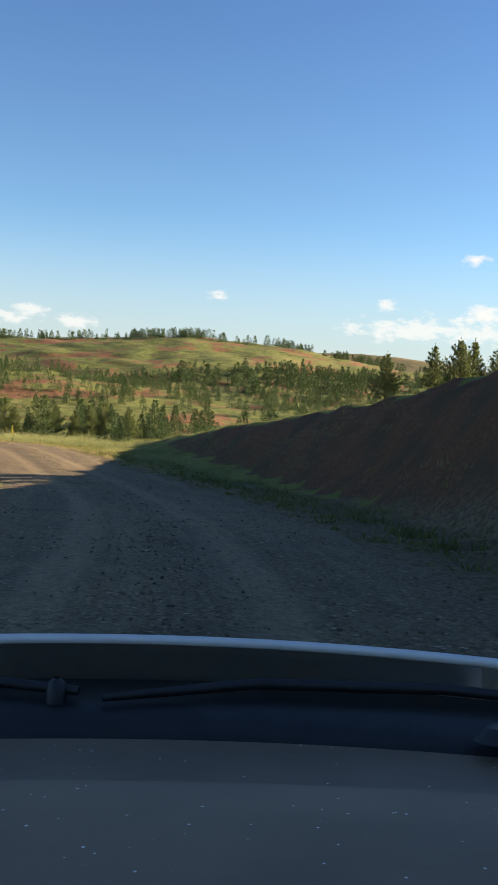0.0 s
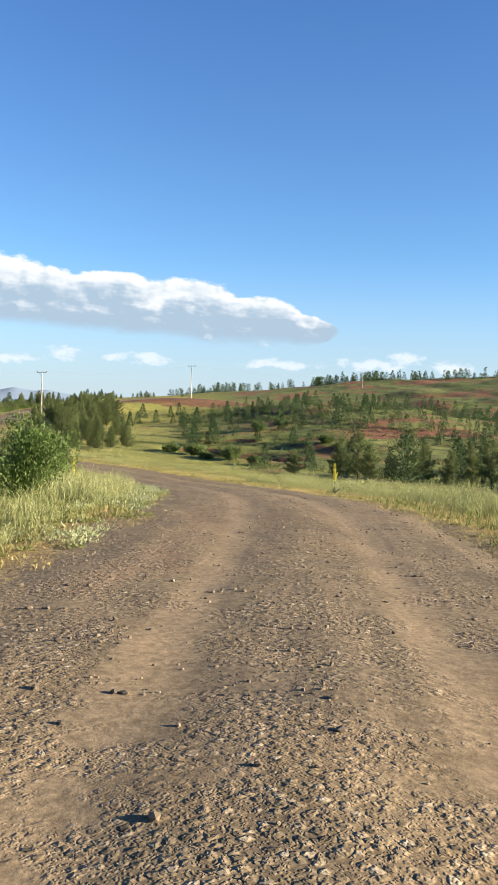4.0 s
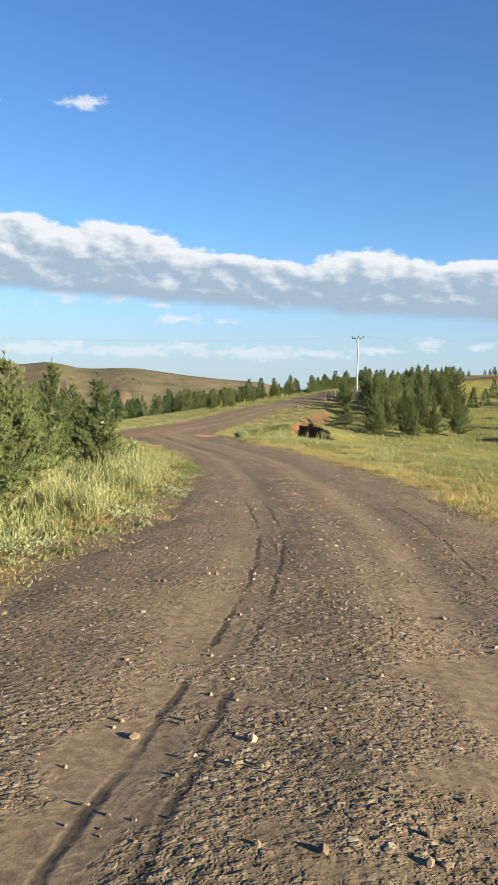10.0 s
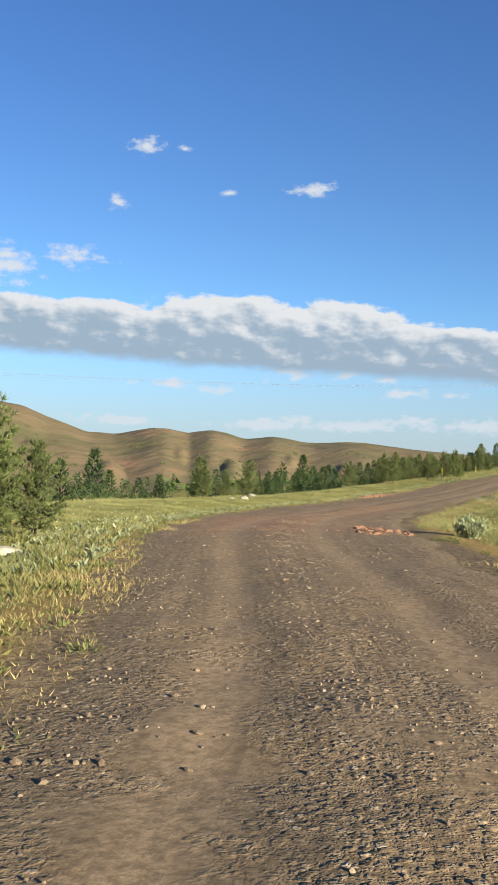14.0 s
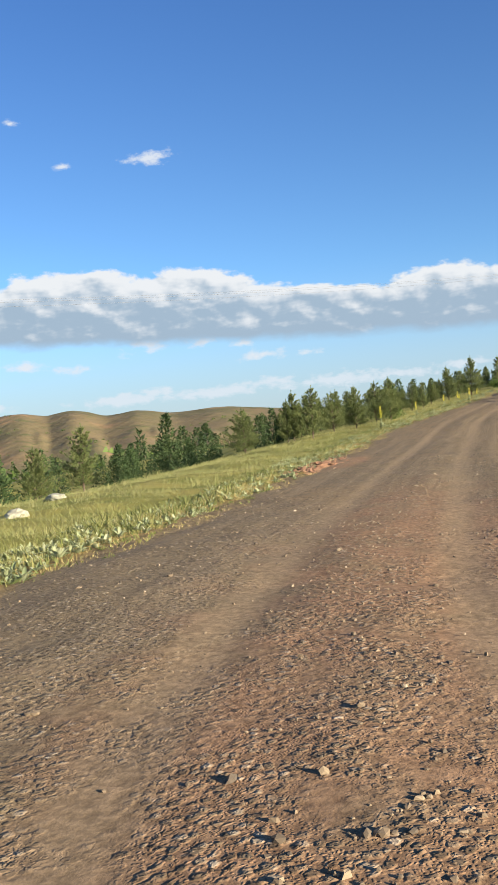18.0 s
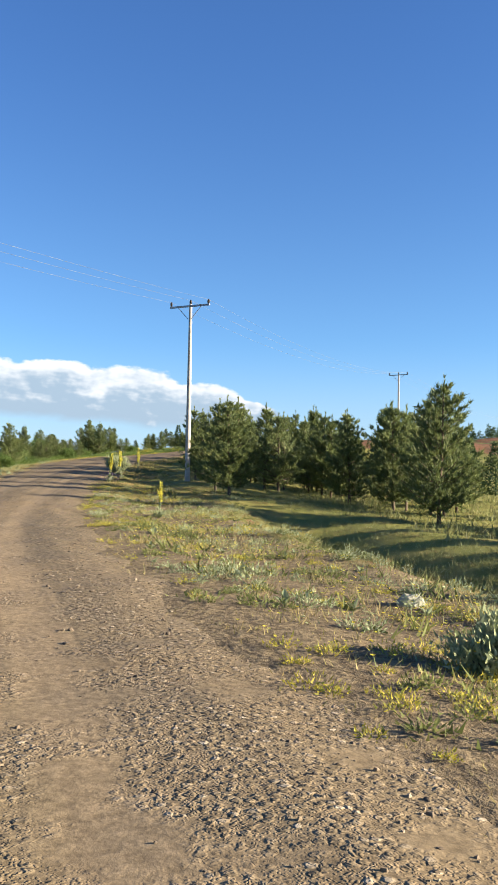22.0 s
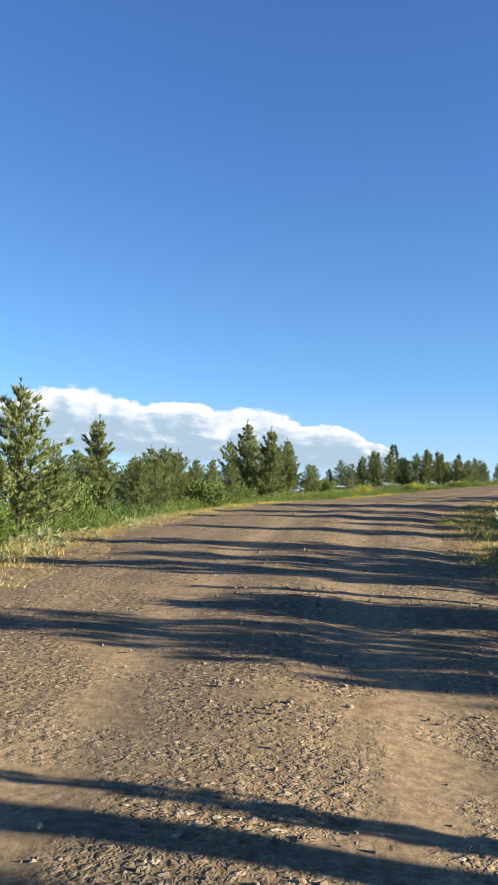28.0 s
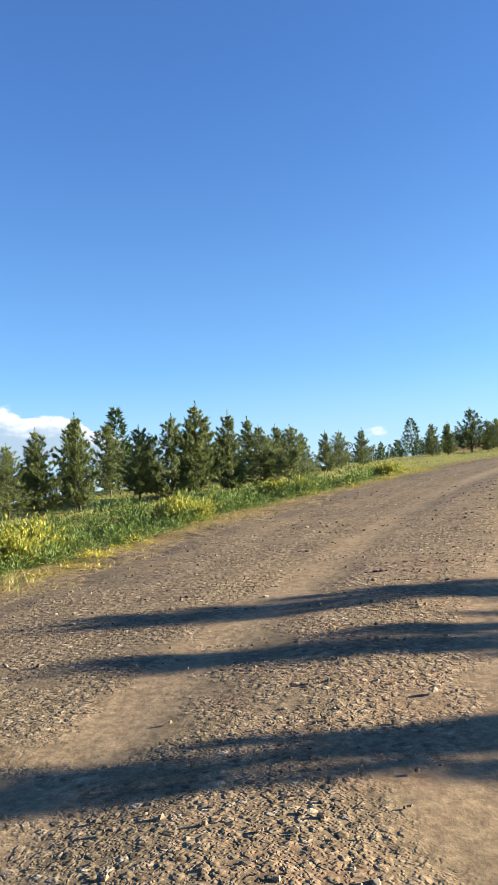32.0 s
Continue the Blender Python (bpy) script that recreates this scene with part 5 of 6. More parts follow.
def silver_patch():
    """The dense fringe of silver leaves along the road."""
    r = np.random.RandomState(31)
    spots = [along_road(r, 1100, 116, 150, 0.5, 2.8, 1), along_road(r, 620, 150, 205, 0.3, 2.4, 1), along_road(r, 110, 150, 200, 0.6, 6.0, -1), along_road(r, 420, 192, 232, 0.4, 2.6, 1)]
    x, y = np.concatenate([p[0] for p in spots]), np.concatenate([p[1] for p in spots])
    z = height(x, y)
    kinds = [rosette(i, 9) for i in range(5)]
    pieces = []
    for a, b, c in zip(x, y, z):
        v, f = kinds[r.randint(5)]
        pieces.append((turn_z(v, r.uniform(0, 6.28)) * r.uniform(0.26, 0.60) + [a, b, c - 0.02], f))
    tagged(part("silver_leaf_fringe", mesh_from("silver_leaf_fringe", *join(pieces)), SAGE), "dense fringe of silver-green woolly leaves", "plants", kind="stuff")


silver_patch()


def make_mullein(seed, h):
    r = np.random.RandomState(seed)
    root = new("mullein")
    part("stem", mesh_from("stem", *tube([(0, 0, -0.05), (0.01, 0.0, h * 0.5), (0.02, 0.01, h * 0.97)], [0.017, 0.013, 0.006], 6)), SAGE, root, "pale woolly stem")
    part("leaves", mesh_from("leaves", *rosette(seed, 13, 0.34, 0.11)), SAGE, root, "silver woolly leaves round the foot")
    up = join([(turn_z(rosette(seed + 5, 1, 0.2 - 0.02 * i, 0.06)[0], i * 2.1) + [0, 0, h * (0.12 + 0.07 * i)], rosette(seed + 5, 1, 0.2, 0.06)[1]) for i in range(5)])
    part("stem_leaves", mesh_from("stem_leaves", *up), SAGE, root)
    n = 230
    z = h * (0.45 + 0.55 * r.uniform(0, 1, n))
    a = r.uniform(0, 6.283, n)
    rad = 0.045 * (1.15 - (z / h - 0.45))
    base = np.stack([rad * 0.4 * np.cos(a) + 0.015, rad * 0.4 * np.sin(a), z], 1)
    v, f = blades(base, np.stack([np.cos(a), np.sin(a), r.uniform(0.1, 0.9, n)], 1), r.uniform(0.034, 0.062, n), r.uniform(0.028, 0.048, n), r.uniform(0, 3.14, n))
    pieces = [(v, f)]
    for i in range(3):
        b = r.uniform(0, 6.28)
        lo = h * r.uniform(0.42, 0.55)
        v2, f2 = blades(np.stack([np.linspace(0.02, 0.10, 24) * math.cos(b), np.linspace(0.02, 0.10, 24) * math.sin(b), lo + np.linspace(0.02, 0.28 * h, 24)], 1), r.normal(0, 1, (24, 3)), 0.032 + np.zeros(24), 0.028 + np.zeros(24), r.uniform(0, 3, 24))
        pieces.append((v2, f2))
    part("flower_spike", mesh_from("flower_spike", *join(pieces), smooth=False), YELLOW, root, "bright yellow flower spike")
    return root


MULLEINS = [make_mullein(50 + i, 1.0) for i in range(3)]
USED = set()
random.seed(12)
for x, y, h in [(-202.0, -18.0, 0.85), (-203.2, -17.0, 0.95), (-206.8, -16.5, 1.0), (-207.8, -16.0, 0.8), (-209.2, -8.5, 1.45), (-191.0, -18.3, 0.95), (-204.6, -9.3, 1.35), (-207, -9.1, 1.2),
                (-66.9, 8.7, 1.25), (-58.7, 18.5, 1.05), (-180.5, -18.6, 1.2), (-204.3, -17.0, 0.7), (-215.2, -7.0, 1.5), (-228.1, -14.9, 0.7), (-183.2, -9.0, 0.9)]:
    src = MULLEINS[random.randint(0, 2)]
    m = pose(x, y, zh(x, y) - 0.02, random.uniform(-5, 5), random.uniform(-5, 5), random.uniform(0, 360))
    ob = src if src not in USED else copy_thing(src, m)
    USED.add(src)
    ob.matrix_basis = m
    ob.scale = (1.05 * h, 1.05 * h, 1.08 * h)
    tagged(ob, "flowering mullein with a yellow spike and silver leaves", "wildflower", "mulleins along the road")
for i, src in enumerate(MULLEINS):
    if src not in USED:
        src.matrix_basis = pose(-188.5 - i, -18.6, zh(-188.5 - i, -18.6))
        tagged(src, "flowering mullein with a yellow spike and silver leaves", "wildflower", "mulleins along the road")


# ---- bushes ----
def make_bush(name, x, y, wide, tall, mat, seed, label, leaf_size=0.07, count=5200, upright=0.4, group=""):
    r = np.random.RandomState(seed)
    root = new(name)
    stems, base, way = [], [], []
    for i in range(18):
        a, o = r.uniform(0, 6.283), r.uniform(0.2, 1.0)
        tip = np.array([math.cos(a) * wide * o * 0.85, math.sin(a) * wide * o * 0.85, tall * r.uniform(0.55, 0.98) * (1.1 - 0.45 * o)])
        t = np.linspace(0, 1, 5)[:, None]
        pts = tip * t * [1, 1, 0] + np.array([0, 0, 1]) * tip[2] * (t**0.75)
        stems.append(tube(pts, 0.02 * (1.05 - t[:, 0]), 4))
        n = count // 18
        u = r.uniform(0.15, 1.03, n)
        c = np.stack([np.interp(u, t[:, 0], pts[:, k]) for k in range(3)], 1) + r.normal(0, 0.12 * wide, (n, 3)) * [1, 1, 0.8]
        c[:, 2] = c[:, 2].clip(0.03)
        base.append(c)
        way.append(tip / np.linalg.norm(tip) + [0, 0, upright] + r.normal(0, 0.7, (n, 3)))
    part("stems", mesh_from("stems", *join(stems)), BARK, root)
    base, way = np.vstack(base), np.vstack(way)
    n = len(base)
    v, f = blades(base, way, leaf_size * r.uniform(0.7, 1.5, n), leaf_size * 0.55 * r.uniform(0.7, 1.4, n), r.uniform(0, 3.14, n))
    part("foliage", mesh_from("foliage", v, f, False), mat, root)
    root.matrix_basis = pose(x, y, zh(x, y) - 0.03)
    return tagged(root, label, "bush", group)


make_bush("leafy_bush", -50.2, 8.3, 1.7, 2.2, LEAVES, 1, "bright green leafy bush above the pale grass", 0.075, 11000)
make_bush("leafy_bush", -40.2, 6.5, 1.3, 1.7, LEAVES, 2, "bright green leafy bush above the pale grass", 0.075, 9500)
make_bush("leafy_bush", -48.0, 6.6, 1.6, 2.2, LEAVES, 3, "green leafy bush beside a young pine", 0.075, 9500)
make_bush("silver_bush", -214.6, -8.3, 0.85, 1.35, SAGE, 5, "rounded silver-grey bush at the edge of the gravel", 0.085, 9000, 1.6)
make_bush("silver_bush", -165.8, -8.3, 0.5, 0.5, SAGE, 6, "low silver-green bush on the verge", 0.055, 4200, 0.9)
make_bush("silver_bush", -121.5, 0.5, 0.5, 0.55, SAGE, 7, "low silver-green bush on the verge", 0.06, 3600, 0.9)
make_bush("leafy_bush", -222.5, -15.6, 0.9, 1.0, LEAVES, 8, "dark green bush among the roadside pines", 0.09, 3600)
make_bush("leafy_bush", -228, -14.9, 1.1, 1.3, LEAVES, 9, "dark green bush among the roadside pines", 0.09, 4200)
make_bush("leafy_bush", -240.5, -13.6, 1.4, 1.9, LEAVES, 10, "broad green bush beside the pines", 0.09, 5200)
make_bush("leafy_bush", -236.8, -11.4, 1.0, 1.2, LEAVES, 15, "bright green bush at the foot of the pines", 0.09, 3800)
make_bush("leafy_bush", -245.2, -9.6, 0.9, 0.8, LEAVES, 16, "low green bush at the edge of the gravel", 0.08, 3200)
make_bush("leafy_bush", -250.0, -8.0, 1.2, 0.9, LEAVES, 17, "low green bush under the pines at the bend", 0.08, 3600)
make_bush("leafy_bush", -254.6, -4.6, 1.1, 0.8, LEAVES, 18, "low green bush under the pines at the bend", 0.08, 3400)
BROOM = plant_material("yellow_green_leaves", [(0.225, 0.247, 0.049), (0.338, 0.300, 0.042), (0.150, 0.195, 0.042), (0.270, 0.277, 0.063)], 0.7, 0.35)
for along, lat, tall, seed in [(255.8, 6.0, 0.55, 21), (257.0, 6.4, 0.7, 25), (260.0, 5.4, 0.5, 22), (263.5, 5.2, 0.45, 23), (268.0, 4.9, 0.4, 24)]:
    bx, by = left_of(along, lat)
    make_bush("flowering_bush", bx, by, 0.8, tall, BROOM, seed, "yellow-green flowering bush at the edge of the gravel", 0.06, 3200, 0.8, "flowering bushes at the last bend")
DARK_LEAVES = plant_material("dark_shrub_leaves", [(0.060, 0.090, 0.028), (0.090, 0.125, 0.040), (0.120, 0.150, 0.052)], 0.65, 0.35)
for bx, by, wide, tall, seed in [(-163.5, 18.6, 1.7, 1.5, 41), (-159.6, 22.0, 2.3, 2.1, 42), (-155.6, 23.2, 1.5, 1.0, 43), (-153.4, 26.8, 2.2, 1.9, 44), (-147.5, 29.4, 1.6, 1.3, 46),
                                 (-162.6, 42.7, 2.0, 1.5, 47), (-157.5, 47.0, 2.4, 1.7, 48), (-180.5, 34.8, 2.2, 1.7, 49), (-186.0, 40.0, 1.6, 1.2, 50)]:
    make_bush("thicket_bush", bx, by, wide, tall, DARK_LEAVES, seed, "broad dark green shrub in the overgrown gully", 0.26, 2600, 0.3, "shrubs in the gully")
for bx, by, wide, tall, seed in [(-241.6, -15.6, 1.5, 2.1, 51), (-244.8, -14.4, 1.6, 2.3, 52), (-246.0, -12.9, 1.5, 2.1, 53), (-249.6, -11.6, 1.4, 1.9, 54), (-238.4, -16.4, 1.3, 1.6, 55)]:
    make_bush("thicket_bush", bx, by, wide, tall, LEAVES, seed, "tall green leafy shrub crowding the roadside pines", 0.10, 5200, 0.3, "shrubs among the pines at the rise")
make_bush("leafy_bush", -188.5, -19.6, 1.0, 1.0, LEAVES, 14, "green bush at the foot of the pines", 0.09, 3600)


# ---- power line ----
def box_part(name, cx, cy, cz, sx, sy, sz, mat, parent, label=""):
    b = bmesh.new()
    bmesh.ops.create_cube(b, size=1.0)
    bmesh.ops.scale(b, vec=(sx, sy, sz), verts=b.verts)
    bmesh.ops.bevel(b, geom=b.edges[:], offset=min(sx, sy, sz) * 0.12, segments=1, affect="EDGES")
    bmesh.ops.translate(b, vec=(cx, cy, cz), verts=b.verts)
    return part(name, b, mat, parent, label)


def insulator():
    z = np.array([0, 0.04, 0.05, 0.10, 0.11, 0.16, 0.17, 0.22, 0.26, 0.27])
    rr = np.array([0.03, 0.03, 0.075, 0.05, 0.08, 0.05, 0.075, 0.05, 0.045, 0.005])
    return tube(np.stack([0 * z, 0 * z, z], 1), rr, 10)


def make_pole(x, y, top, turn, label):
    """A line pole with a braced cross arm and three insulators."""
    g = zh(x, y) - 0.3
    h = top - 0.15 - g
    root = new("utility_pole")
    root.matrix_basis = pose(x, y, g, 0, 0, turn)
    part("mast", mesh_from("mast", *tube([(0, 0, 0), (0, 0, h * 0.5), (0, 0, h)], [0.15, 0.12, 0.085], 10)), CONCRETE, root, "pale tapered mast")
    box_part("cross_arm", 0, -0.10, h - 0.12, 2.5, 0.08, 0.10, STEEL, root, "grey steel cross arm")
    for s in (-1, 1):
        part("brace", mesh_from("brace", *tube([(0.09 * s, -0.1, h - 0.85), (0.72 * s, -0.1, h - 0.18)], [0.02, 0.02], 5)), STEEL, root)
    for px, pz in ((-1.18, h - 0.08), (0, h - 0.02), (1.18, h - 0.08)):
        ins = part("insulator", mesh_from("insulator", *insulator()), PORCELAIN, root, "dark ribbed insulator")
        ins.location = (px, -0.1 if px else 0, pz)
    tagged(root, label, "utility pole", "poles of the power line")
    return [root.matrix_basis @ Vector((px, -0.1 if px else 0, pz + 0.24)) for px, pz in ((-1.18, h - 0.08), (0, h - 0.02), (1.18, h - 0.08))]


TIPS = [None,
        make_pole(-207.6, -4.9, 3.75, 52, "pale line pole with a steel cross arm behind young pines"),
        make_pole(-263.4, 29.3, 8.3, 48, "pale line pole with a steel cross arm on the rise"),
        make_pole(-368.2, 105.7, 12.3, 45, "distant line pole with a steel cross arm on the hill")]


def wire(a, b, sag):
    t = np.linspace(0, 1, 24)
    p = np.stack([a[i] + (b[i] - a[i]) * t for i in range(3)], 1)
    p[:, 2] -= 4 * sag * t * (1 - t)
    ob = part("power_wire", mesh_from("power_wire", *tube(p, 0.005 + 0 * t, 4)), WIRE)
    tagged(ob, "thin bare wire strung between the poles", "wire", "wires of the power line")


for a, b in zip(TIPS[1], TIPS[2]):
    wire(a, b, 1.2)
for a, b in zip(TIPS[2], TIPS[3]):
    wire(a, b, 2.0)
SOUTH = Vector((-128, -62, 1.0))
for i, a in enumerate(TIPS[1]):
    wire(a, a + (SOUTH - TIPS[1][1]), 1.6)


# ---- stones ----
def stone_shape(seed, cuts=1):
    b = bmesh.new()
    bmesh.ops.create_icosphere(b, subdivisions=cuts, radius=0.5)
    r = random.Random(seed)
    for v in b.verts:
        v.co *= r.uniform(0.72, 1.2)
        v.co.z *= 0.62
    vs = np.array([v.co[:] for v in b.verts])
    fs = np.array([[v.index for v in f.verts] for f in b.faces])
    b.free()
    return vs, fs


def chip_shape(seed):
    """A worn flat-topped chip."""
    r = np.random.RandomState(seed)
    a = np.arange(4) * 1.571 + r.uniform(-0.5, 0.5, 4)
    low = np.stack([0.55 * np.cos(a), 0.5 * np.sin(a), -0.2 + 0 * a], 1) * r.uniform(0.8, 1.2, (4, 1))
    top = np.stack([0.33 * np.cos(a + 0.3), 0.30 * np.sin(a + 0.3), 0.26 + r.uniform(-0.10, 0.10, 4)], 1)
    i = np.arange(4)
    j = (i + 1) % 4
    f = np.vstack([np.stack([i, j, i + 4], 1), np.stack([j, j + 4, i + 4], 1), [[4, 5, 6], [4, 6, 7]]])
    return np.vstack([low, top]), f


def road_stones():
    r = np.random.RandomState(41)
    kinds = [chip_shape(i) for i in range(8)]
    n = 82000
    s = r.uniform(3, 262, n)
    k = np.searchsorted(ALONG - START, s).clip(0, len(LINE) - 1)
    u = r.uniform(-1, 1, n)
    ridge = np.array([-0.08, 0.0, 0.08, 0.88, -0.88])[r.randint(0, 5, n)] + r.normal(0, 0.11, n)
    u = np.where(r.uniform(0, 1, n) < 0.6, ridge, u)
    lat = np.where(u > 0, u * LINE[k, 3], u * LINE[k, 4]) + 0.4 * (LINE[k, 3] - LINE[k, 4]) * 0.5 * (np.abs(u) < 0.3)
    x, y = LINE[k, 0] - TANGENT[k, 1] * lat, LINE[k, 1] + TANGENT[k, 0] * lat
    heap = rough(x, y, 0.6, 5) + r.normal(0, 0.3, n) > -0.12
    x, y, k, lat, n = x[heap], y[heap], k[heap], lat[heap], int(heap.sum())
    slip = r.uniform(-0.3, 0.3, n)
    x, y = x + TANGENT[k, 0] * slip, y + TANGENT[k, 1] * slip
    i = ((k - ROAD_TOP["first"]) * 2).clip(0, len(ROAD_TOP["z"]) - 1)
    across = (lat + ROAD_TOP["rw"][i]) / (ROAD_TOP["lw"][i] + ROAD_TOP["rw"][i])
    z = ROAD_TOP["z"][i, (across * 83).round().astype(int).clip(0, 83)]
    size = 0.013 + 0.026 * r.uniform(0, 1, n) ** 2.5
    vs = np.stack([a for a, _ in kinds])
    pick = r.randint(0, 8, n)
    ang = r.uniform(0, 6.283, n)
    c, sn = np.cos(ang)[:, None], np.sin(ang)[:, None]
    v = vs[pick] * r.uniform(0.75, 1.3, (n, 1, 3))
    v = np.stack([v[..., 0] * c - v[..., 1] * sn, v[..., 0] * sn + v[..., 1] * c, v[..., 2]], 2) * size[:, None, None]
    v += np.stack([x, y, z - 0.02 * size], 1)[:, None, :]
    f = kinds[0][1][None] + (np.arange(n) * vs.shape[1])[:, None, None]
    tagged(part("road_gravel", mesh_from("road_gravel", v.reshape(-1, 3), f.reshape(-1, 3), False), ROAD_STONE), "loose grey and brown stones strewn over the road", "gravel", kind="stuff")


def road_lumps():
    """Larger broken stones, thrown up along the crown and the edges of the wheel tracks."""
    r = np.random.RandomState(43)
    kinds = [stone_shape(70 + i, 1) for i in range(10)]
    n = 12000
    s = r.uniform(4, 262, n)
    k = np.searchsorted(ALONG - START, s).clip(0, len(LINE) - 1)
    u = np.array([-0.06, 0.06, 0.80, -0.80, -0.45, 0.45])[r.randint(0, 6, n)] + r.normal(0, 0.10, n)
    lat = (np.where(u > 0, u * LINE[k, 3], u * LINE[k, 4]) + 0.2 * (LINE[k, 3] - LINE[k, 4]) * (np.abs(u) < 0.3)).clip(-LINE[k, 4] + 0.1, LINE[k, 3] - 0.1)
    x, y = LINE[k, 0] - TANGENT[k, 1] * lat, LINE[k, 1] + TANGENT[k, 0] * lat
    keep = rough(x, y, 0.8, 7) + r.normal(0, 0.25, n) + 0.35 * (s < 106) - 0.2 * (s > 112) > 0.2
    x, y, k, lat, n = x[keep], y[keep], k[keep], lat[keep], int(keep.sum())
    i = ((k - ROAD_TOP["first"]) * 2).clip(0, len(ROAD_TOP["z"]) - 1)
    across = (lat + ROAD_TOP["rw"][i]) / (ROAD_TOP["lw"][i] + ROAD_TOP["rw"][i])
    z = ROAD_TOP["z"][i, (across * 83).round().astype(int).clip(0, 83)]
    size = 0.022 + 0.042 * r.uniform(0, 1, n) ** 2.4
    vs = np.stack([a for a, _ in kinds])
    ang = r.uniform(0, 6.283, n)
    c, sn = np.cos(ang)[:, None], np.sin(ang)[:, None]
    v = vs[r.randint(0, 10, n)] * r.uniform(0.7, 1.3, (n, 1, 3))
    v = np.stack([v[..., 0] * c - v[..., 1] * sn, v[..., 0] * sn + v[..., 1] * c, v[..., 2]], 2) * size[:, None, None]
    v += np.stack([x, y, z + 0.10 * size], 1)[:, None, :]
    f = kinds[0][1][None] + (np.arange(n) * vs.shape[1])[:, None, None]
    tagged(part("broken_stones", mesh_from("broken_stones", v.reshape(-1, 3), f.reshape(-1, 3), False), ROAD_STONE), "broken brown and grey stones along the wheel tracks", "gravel", kind="stuff")


def island_stone():
    m, n, b = material("loose_stones", 0.9)
    geo = n.add("ShaderNodeNewGeometry")
    tone = n.ramp(geo.outputs["Random Per Island"], [(0, (0.060, 0.047, 0.033)), (0.4, (0.122, 0.089, 0.055)), (0.85, (0.182, 0.137, 0.084)), (1, (0.27, 0.215, 0.145))])
    n.put(b.inputs["Base Color"], n.mix(0.5, tone, n.mix(n.noise(geo.outputs["Position"], 60, 4), (0.5, 0.5, 0.5), (1.4, 1.4, 1.4)), "MULTIPLY"))
    return m


ROAD_STONE = island_stone()
road_stones()
road_lumps()


def lump(name, x, y, rx, ry, rz, turn, mat, seed, label, category, ups=0.25, cuts=3, jag=0.16, group=""):
    b = bmesh.new()
    bmesh.ops.create_icosphere(b, subdivisions=cuts, radius=1.0)
    for v in b.verts:
        k = 1 + jag * 1.6 * noise.noise(v.co * 1.7 + Vector((seed, 0, 0))) + jag * noise.noise(v.co * 4.5 + Vector((0, seed, 0)))
        v.co = Vector((v.co.x * rx * k, v.co.y * ry * k, v.co.z * rz * k + rz * ups))
    ob = part(name, b, mat)
    ob.matrix_basis = pose(x, y, zh(x, y), 0, 0, turn)
    return tagged(ob, label, category, group)


lump("boulder", -144.7, -19.0, 0.34, 0.24, 0.15, 20, PALE_ROCK, 1, "pale weathered boulder lying in the meadow", "rock", group="pale boulders")
lump("boulder", -150.2, -21.6, 0.40, 0.26, 0.14, 60, PALE_ROCK, 2, "pale weathered boulder lying in the meadow", "rock", group="pale boulders")
lump("boulder", -112.2, -5.0, 0.30, 0.22, 0.13, 0, PALE_ROCK, 3, "pale boulder at the foot of a young pine", "rock", group="pale boulders")
lump("boulder", -144.2, -19.5, 0.22, 0.16, 0.10, 80, PALE_ROCK, 4, "small pale boulder lying in the meadow", "rock", group="pale boulders")
lump("stone", -169.2, -7.6, 0.16, 0.12, 0.11, 80, PALE_ROCK, 5, "pale stone half hidden in the verge", "rock")


def clods(name, label, x0, y0, rx, ry, n, seed, turn):
    """A heap of red clods: each clod an object under the heap."""
    r = random.Random(seed)
    root = new(name)
    root.matrix_basis = pose(x0, y0, zh(x0, y0), 0, 0, turn)
    shapes = []
    for i in range(4):
        vs, fs = stone_shape(seed + i, 2)
        me = mesh_from("clod", vs, fs, False)
        me.materials.append(RED_CLAY)
        shapes.append(me)
    inv = root.matrix_basis.inverted()
    for i in range(n):
        a, o = r.uniform(0, 6.283), r.random() ** 0.6
        p = root.matrix_basis @ Vector((math.cos(a) * o * rx, math.sin(a) * o * ry, 0))
        off, k = [float(v[0]) for v in on_line([(p.x, p.y)])[1:]]
        row = LINE[int(k)]
        inner = (row[3] if off > 0 else row[4]) - abs(off) > 0.7
        z = max(zh(p.x, p.y), row[2] - (0.03 if inner else 0.08))
        ob = new("clod", shapes[i % 4])
        ob.parent = root
        s = r.uniform(0.07, 0.26) * (1.15 - 0.6 * o)
        q = inv @ Vector((p.x, p.y, z + s * 0.12))
        ob.matrix_basis = pose(*q, r.uniform(-30, 30), r.uniform(-30, 30), r.uniform(0, 360)) @ Matrix.Diagonal((s * 1.3, s, s * 0.8, 1))
    return tagged(root, label, "earth heap")


clods("clay_heap", "red clay clods heaped at the inside of the bend", -120.5, -1.4, 1.9, 0.8, 95, 5, 25)
clods("clay_heap", "broken red clay washed out beside the gravel", -154.4, -14.8, 3.6, 0.8, 190, 9, 4)


